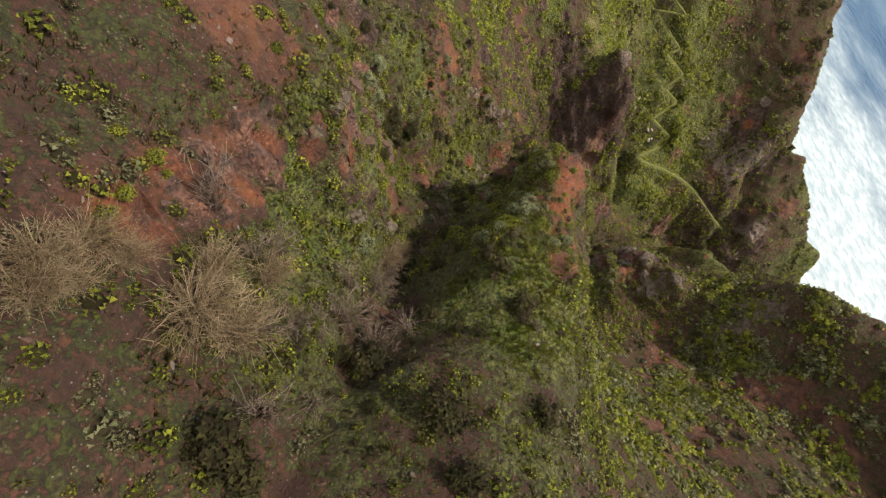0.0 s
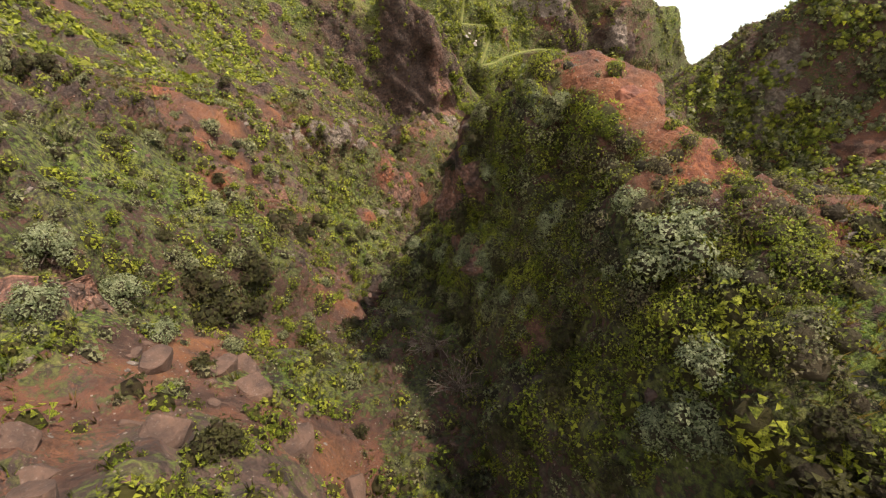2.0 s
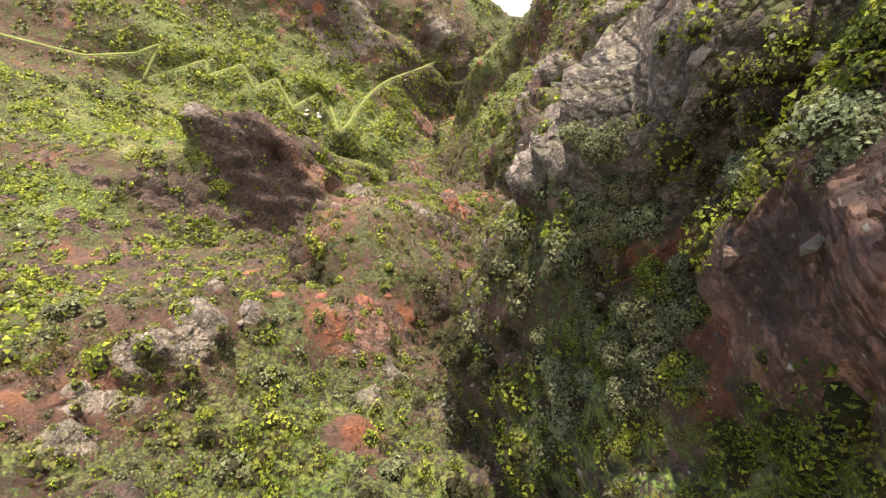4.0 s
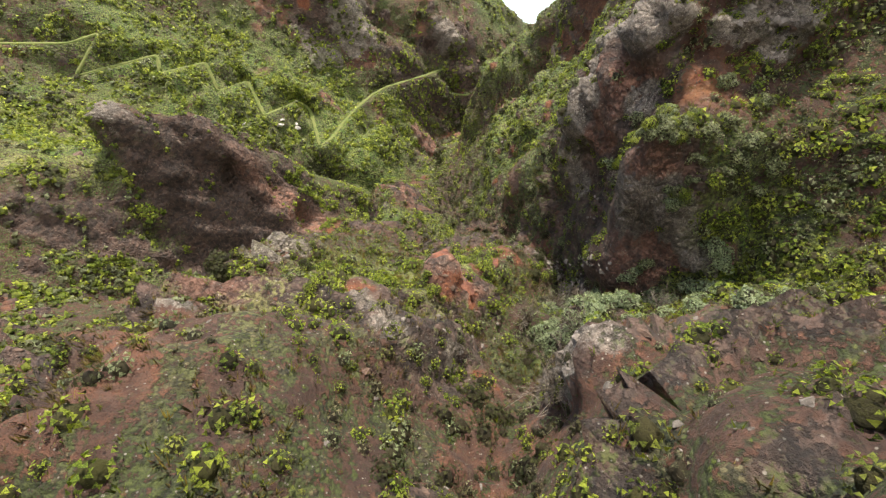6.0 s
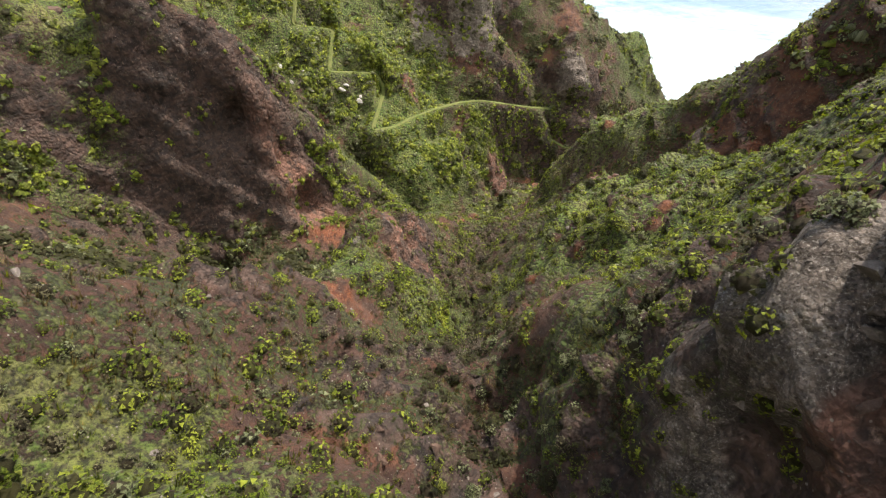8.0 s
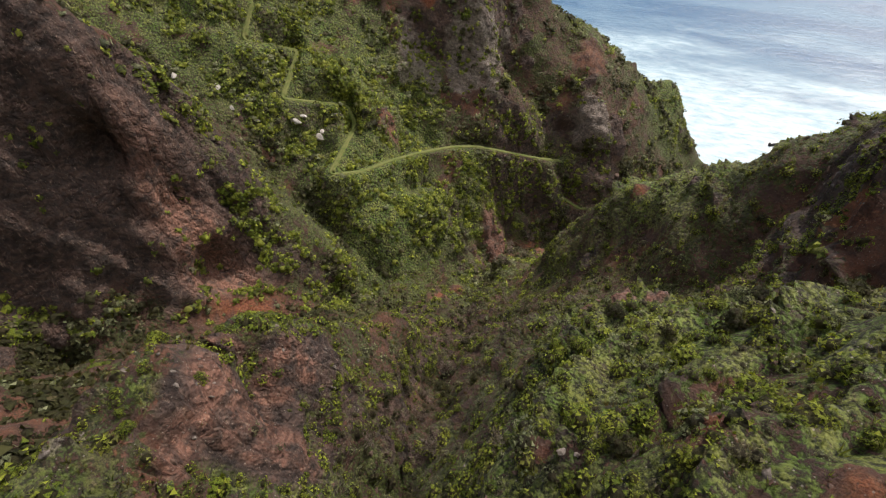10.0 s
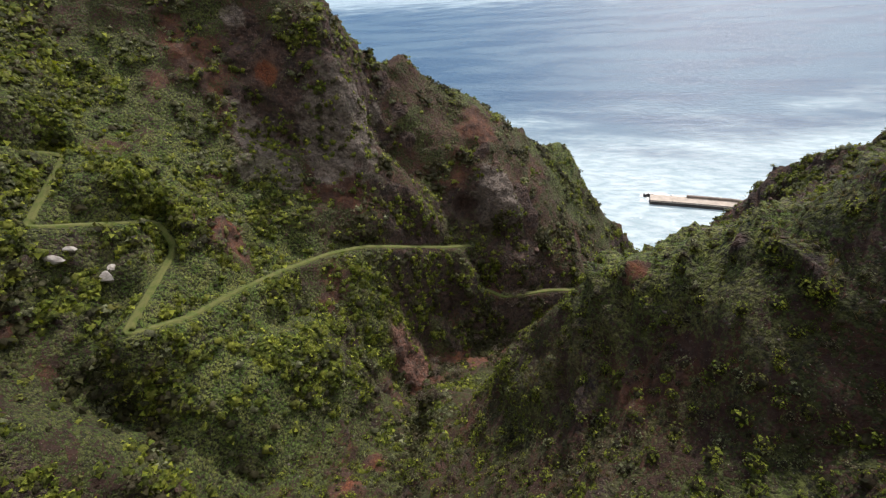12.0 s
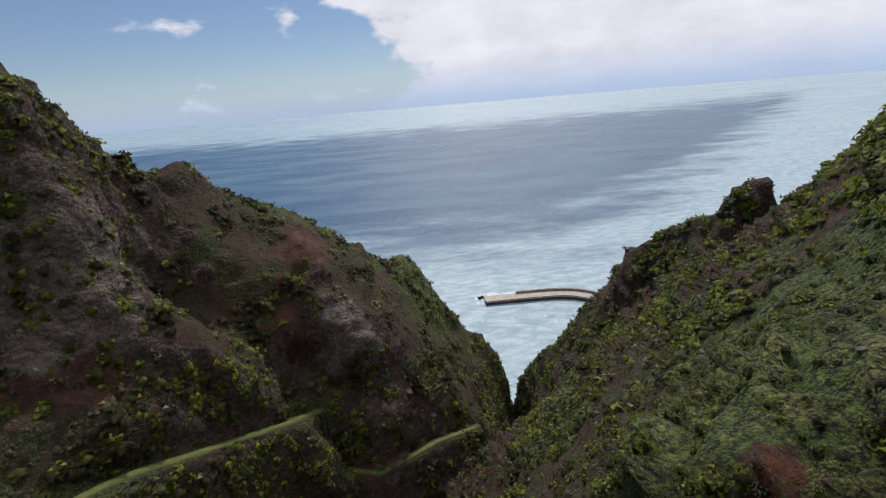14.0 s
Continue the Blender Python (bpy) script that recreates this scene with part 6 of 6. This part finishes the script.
# the same shrubs with more and smaller leaves, where the camera's way passes close
MINT_CLOSE = [shrub("spurge_shrub", 380 + s, 19, 110, 0.32, 0.036, LEAF_MINT, "rounded mint green spurge shrub with cauliflower heads", "shrub", 0.8) for s in range(2)]
SAGE_CLOSE = [shrub("spurge_shrub", 384 + s, 17, 100, 0.33, 0.038, LEAF_SAGE, "rounded pale sage green spurge shrub on the slope", "shrub", 0.8) for s in range(2)]
LIME_CLOSE = [shrub("green_bush", 388 + s, 14, 100, 0.38, 0.042, LEAF_GREEN, "bright yellowish green leafy bush", "bush", 0.75) for s in range(3)]
CANES = [(-17.1, 5.2, 4.2), (-16.1, 7.5, 3.8), (-20.2, 5.4, 3.4), (-17.6, 0.0, 2.8), (-19.2, 0.8, 2.5), (-15.5, 0.0, 2.3), (-18.6, 2.2, 2.1), (-16.4, 1.2, 2.4), (-33.6, 20.8, 3.2), (-22.0, 8.3, 2.7), (-36, 23, 3.0)]
BARE_SHRUB = [bare_shrub("bare_shrub", 360 + s, "leafless grey brown shrub with thin twigs") for s in range(4)]

for x, y, s in [(-39.0, 39.6, 2.4), (-35.5, 35.3, 1.5), (-35.1, 33.1, 1.4), (-33.3, 17.1, 2.0), (-34.6, 33.8, 1.5), (-69.3, 17.6, 2.2), (-67, 17.6, 2.4), (-63.2, 16.3, 1.8), (-42, 40.9, 1.0),
                (-55.6, 40.7, 1.3), (-52.3, 43.4, 1.0), (-50.8, 41.4, 0.8), (-65.1, 50.3, 1.2), (-61.9, 53, 1.0), (-60.9, 51.1, 0.7), (-63.6, 49.4, 0.9), (-59.8, 51.8, 0.8), (-64.9, 47.9, 1.0), (-33.3, 43.7, 1.3), (-62, 42, 1.3), (-62, 18.5, 1.5)]:
    plant(MINT_CLOSE, x, y, s)
for x, y in zone(-81, -62, 88, 102, 54):
    plant(MINT, x, y, 1.1 + 0.8 * rng.random(), group="thicket in the stream bed")
for x, y in zone(-42, 4, 78, 118, 30) + zone(-70, -50, 30, 62, 18) + along(LAND["west_side_mid"][:6], 16, 5) + along(LAND["grey_cliff_foot"], 14, 4) + along(LAND["near_dome"], 14, 7):
    plant(SAGE, x, y, 0.6 + 0.8 * rng.random() ** 1.5)
for x, y, s in [(-15.9, 18, 2.6), (-11.2, 23.5, 2.6), (-10.8, 34.2, 1.9), (-22.8, 34.8, 2.1), (-6.6, 25, 1.9), (-8.5, 7.6, 2.4), (-7.4, 9.4, 2.2), (-65.1, 21.1, 2.8), (-67.5, 21.8, 2.2), (-74.9, 31.7, 2.4), (-69.1, 26.2, 2.2),
                (-30.7, 32.9, 2.0), (-75.4, 33.5, 2.0), (-66, 23.2, 2.0), (-96, 66, 1.8), (-99, 69, 1.6)]:
    plant(DARK, x, y, s)
for x, y, s in [(-75.3, 27.5, 1.6), (-59.8, 21.3, 1.4), (-88.3, 35.9, 2.2), (-90.4, 34.5, 1.9), (-86.5, 36.8, 1.7), (-53.5, 38.7, 1.1), (-103.6, 52.4, 2.0)] + \
        [(-69.6, 106.7, 1.2), (-68.2, 106.4, 1.3), (-64.6, 107.2, 1.3), (-62.9, 109.3, 1.2), (-60.9, 107.9, 1.4), (-65.7, 105.7, 1.1), (-63.1, 105.6, 1.2), (-59.8, 105.6, 1.1), (-66.4, 104.0, 0.8), (-70.1, 114.3, 1.1), (-62.2, 114.0, 1.2), (-59.4, 112.2, 1.3), (-65.7, 109.0, 1.0), (-58.4, 107.2, 1.3), (-61.6, 106.6, 1.2)]:
    plant(SAGE, x, y, s)
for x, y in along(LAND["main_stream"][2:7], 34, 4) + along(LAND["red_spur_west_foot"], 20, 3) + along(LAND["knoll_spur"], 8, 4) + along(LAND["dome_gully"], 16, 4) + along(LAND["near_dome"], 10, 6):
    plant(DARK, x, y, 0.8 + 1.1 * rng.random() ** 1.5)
for x, y in along(LAND["knoll_spur"], 22, 5) + along(LAND["near_dome"], 50, 9) + along(LAND["west_side_low"], 30, 6) + along(LAND["red_spur_crest"][4:7], 12, 4) + along(LAND["knoll_crest"][6:10], 16, 4) + zone(-50, -15, -4, 14, 26):
    plant(LIME, x, y, 0.5 + 0.7 * rng.random() ** 1.5)
CANE = [bare_shrub("cane_thicket", 370 + s, "straw coloured thicket of dry canes", 120, CANE_STRAW, 0.75) for s in range(3)]
for x, y, s in CANES:
    plant(CANE, x, y, s, 0.02, 0.3)
for x, y in zone(-30, -10, 4, 20, 14) + along(LAND["main_stream"][2:5], 10, 3):
    plant(BARE_SHRUB, x, y, 2.2 + 1.8 * rng.random(), 0.02, 0.3)
for x, y in along(LAND["main_stream"][7:10], 10, 3) + [(-69, 94)] + along(LAND["lower_stream"][:4], 44, 5) + along(LAND["main_stream"][10:], 20, 4):
    plant(BARE_SHRUB, x, y, 1.6 + 1.6 * rng.random(), 0.02, 0.2)


for x, y in zone(-108, -48, 8, 46, 110):
    plant([SAGE, DARK, LIME, SAGE, DARK][int(rng.integers(5))], x, y, 0.7 + 0.9 * rng.random() ** 1.6, 0.08, 0.4)
for x, y in along(LAND["lower_stream"][:5], 24, 3.5) + along(LAND["main_stream"][11:], 10, 3.5):
    plant([SAGE, LIME, SAGE][int(rng.integers(3))], x, y, 0.8 + 0.9 * rng.random(), 0.08, 0.3)
for x, y in [(-20.4, 35.1), (-19.9, 35.7), (-20.8, 34.4)]:
    plant(BARE_SHRUB, x, y, 1.1, 0.02, 0.3)
for x, y in zone(-26, 2, 72, 120, 30):
    plant([SAGE, SAGE, MINT][int(rng.integers(3))], x, y, 1.2 + 0.9 * rng.random(), 0.15, 0.4)


def stones(name, seeds, mat, label, flat=0.75, rough=0.05):
    return [tagged(new(name, boulder_mesh(name, s, mat, 0.95, flat, rough=rough)), label, "boulder") for s in seeds]


GREY_ROCK = stones("grey_boulder", range(400, 406), GREY_STONE, "angular pale grey boulder bedded in the scrub", 0.6)
PALE_ROCK = stones("pale_boulder", range(406, 409), PALE_STONE, "pale weathered boulder on the green slope", 0.7)
BROWN_ROCK = stones("brown_boulder", range(410, 414), BROWN_STONE, "dark brown weathered lava boulder")
RED_ROCK = stones("red_boulder", range(420, 423), RED_STONE, "rust red weathered rock", rough=0.22)
for x, y, s in [(-216, 188, 1.8), (-216, 196, 1.6), (-213, 196, 1.3), (-212, 202, 1.6), (-201, 207, 1.9), (-198, 211, 2.1), (-201, 210, 1.5), (-220, 188, 1.3), (-207, 199, 1.0), (-198, 213, 1.1), (-198, 219, 0.9)]:
    plant(PALE_ROCK, x, y, s, 0.25, group="pale boulders below the path")
for x, y in along([(-118, 104), (-111, 97), (-104, 91), (-95, 88)], 16, 2.6) + along(LAND["head_rocks"][1:], 18, 3.5) + along([(-122, 132), (-124, 140)], 8, 2):
    plant(GREY_ROCK, x, y, 0.3 + 0.6 * rng.random() ** 2, 0.4, 0.4)
for x, y in along([(-76, 96), (-77.5, 101), (-79, 107), (-85, 115)], 60, 0.9) + along([(-80.5, 111), (-79.5, 109), (-76.5, 105), (-73.5, 101.2)], 110, 0.8):
    plant(GREY_ROCK, x, y, 0.16 + 0.3 * rng.random(), 0.2, 0.6, group="scree in the stream bed")
for x, y in along(LAND["rib_crest"][1:5], 14, 2.5) + along(LAND["head_face"], 14, 4) + along(LAND["lower_stream"][:4], 14, 4) + along(LAND["west_side_mid"], 14, 5) + zone(-60, -43, 13, 22, 34):
    plant(BROWN_ROCK, x, y, 0.6 + 1.3 * rng.random() ** 2, 0.35, 0.5)
for x, y in along([(-45, 41), (-52, 44.5), (-57, 47), (-61, 50)], 34, 1.8) + along([(-44, 38), (-49, 39), (-54, 39.5), (-58, 42)], 46, 1.5):
    plant([SAGE_CLOSE, LIME_CLOSE, LIME_CLOSE, MINT_CLOSE][int(rng.integers(4))], x, y, 0.6 + 0.7 * rng.random(), 0.1, 0.6)
for x, y in along([(-62.8, 54.8), (-62.4, 53), (-62.2, 50.5), (-61.6, 48.7)], 20, 1.0) + along([(-64.3, 52), (-63.3, 54)], 8, 1.0):
    plant([SAGE_CLOSE, LIME_CLOSE, SAGE_CLOSE][int(rng.integers(3))], x, y, 0.7 + 0.6 * rng.random(), 0.05, 0.6)
for x, y in along([(-72.2, 114.5), (-70, 110.5), (-69.3, 107), (-67, 106)], 26, 0.9) + along([(-68, 104.2), (-64.6, 104.3)], 8, 0.4):
    plant([SAGE, LIME, LIME, MINT][int(rng.integers(4))], x, y, 0.7 + 0.6 * rng.random(), 0.05, 0.5)
for x, y in [(-88, 95.5), (-87, 103), (-90, 97), (-46, 47.5), (-92, 61), (-90, 63), (-95, 60), (-89, 66)]:
    plant(RED_ROCK, x, y, 0.9 + 0.9 * rng.random(), 0.35, 0.5)
for x, y, s in [(-32.8, 41.5, 1.2), (-36.8, 38.6, 0.8), (-40.5, 38.4, 0.8)]:
    plant(MINT, x, y, s)

def pier():
    """The harbour mole: a concrete deck on a dark quay wall, with a parapet on the sea side."""
    line = np.array(PIER, float)
    fine = [line[0]]
    for a, b in zip(line, line[1:]):
        for k in range(1, 7):
            fine.append(a + (b - a) * k / 6)
    fine = np.array(fine)
    for _ in range(4):
        fine[1:-1] = (fine[:-2] + 2 * fine[1:-1] + fine[2:]) / 4
    way = unit(np.gradient(fine, axis=0))
    side = np.stack([-way[:, 1], way[:, 0]], 1)          # towards the open sea

    def swept(name, section, mat, first=0, last=None):
        p, s = fine[first:last], side[first:last]
        rows = [np.c_[p + s * o, np.full(len(p), h)] for o, h in section]
        k = len(section)
        v = np.stack(rows, 1).reshape(-1, 3)
        f = [[i * k + j, i * k + (j + 1) % k, (i + 1) * k + (j + 1) % k, (i + 1) * k + j] for i in range(len(p) - 1) for j in range(k)]
        bm = bmesh.new()
        vs = [bm.verts.new(q) for q in v]
        for q in f:
            bm.faces.new([vs[i] for i in q])
        bm.faces.new(vs[:k])
        bm.faces.new(vs[-k:])
        bmesh.ops.recalc_face_normals(bm, faces=bm.faces)
        me = bpy.data.meshes.new(name)
        bm.to_mesh(me)
        bm.free()
        me.materials.append(mat)
        return me

    root = tagged(new("harbour_pier"), "long concrete harbour pier with dark wet and shaded quay wall", "pier")
    part("quay_wall", swept("quay_wall", [(-6, -4), (-6, 2.6), (6, 2.6), (6.6, -4)], CONCRETE_WET_SHADED), root, "concrete wall in a dark wet and shaded tone")
    part("deck", swept("deck", [(-6.3, 2.6), (-6.3, 3.3), (6.0, 3.3), (6.0, 2.6)], CONCRETE), root, "pale sunlit concrete deck")
    part("parapet", swept("parapet", [(4.2, 3.3), (4.2, 5.2), (5.6, 5.4), (6.2, 3.3)], concrete_material("parapet_concrete", (0.20, 0.17, 0.15), (0.31, 0.27, 0.24)), 5), root, "weathered brown grey parapet")
    part("kerb", swept("kerb", [(-6.2, 3.3), (-6.2, 3.62), (-5.7, 3.62), (-5.7, 3.3)], CONCRETE_WET_SHADED), root)
    for i in range(3, 30, 5):
        v, f = tube([(0, 0, 0), (0, 0, 0.5), (0, 0, 0.62)], [0.22, 0.18, 0.3], 8)
        b = part("bollard", mesh_from("bollard", v, f, CONCRETE_WET_SHADED), root)
        b.location = (*(fine[i] - side[i] * 5.2), 3.3)
    return fine, side


mole, mole_side = pier()
MOLE_ROCK = [tagged(new("breakwater_rock", boulder_mesh("breakwater_rock", 440 + s, WET_STONE, 0.7, 0.8, 2)), "black wet armour rock beside the pier", "rock") for s in range(4)]
for k in range(66):
    i = int(rng.integers(0, len(mole) - 14)) if k > 16 else 0
    x, y = mole[i] + mole_side[i] * (7.5 + 2.2 * rng.random()) + 1.5 * rng.normal(size=2)
    if k <= 16:
        x, y = mole[0] + np.array([-2.0 + 9 * rng.random() - 2, 7.0 + 3 * rng.random()])
    ob = MOLE_ROCK[k % 4] if k < 4 else copy_thing(MOLE_ROCK[k % 4], Matrix())
    s = 0.9 + 1.1 * rng.random()
    ob.matrix_basis = pose(x, y, 0.9, 40 * rng.random(), 40 * rng.random(), 360 * rng.random()) @ Matrix.Diagonal((s, s, s, 1))
    tagged(ob, group="armour rocks along the pier")
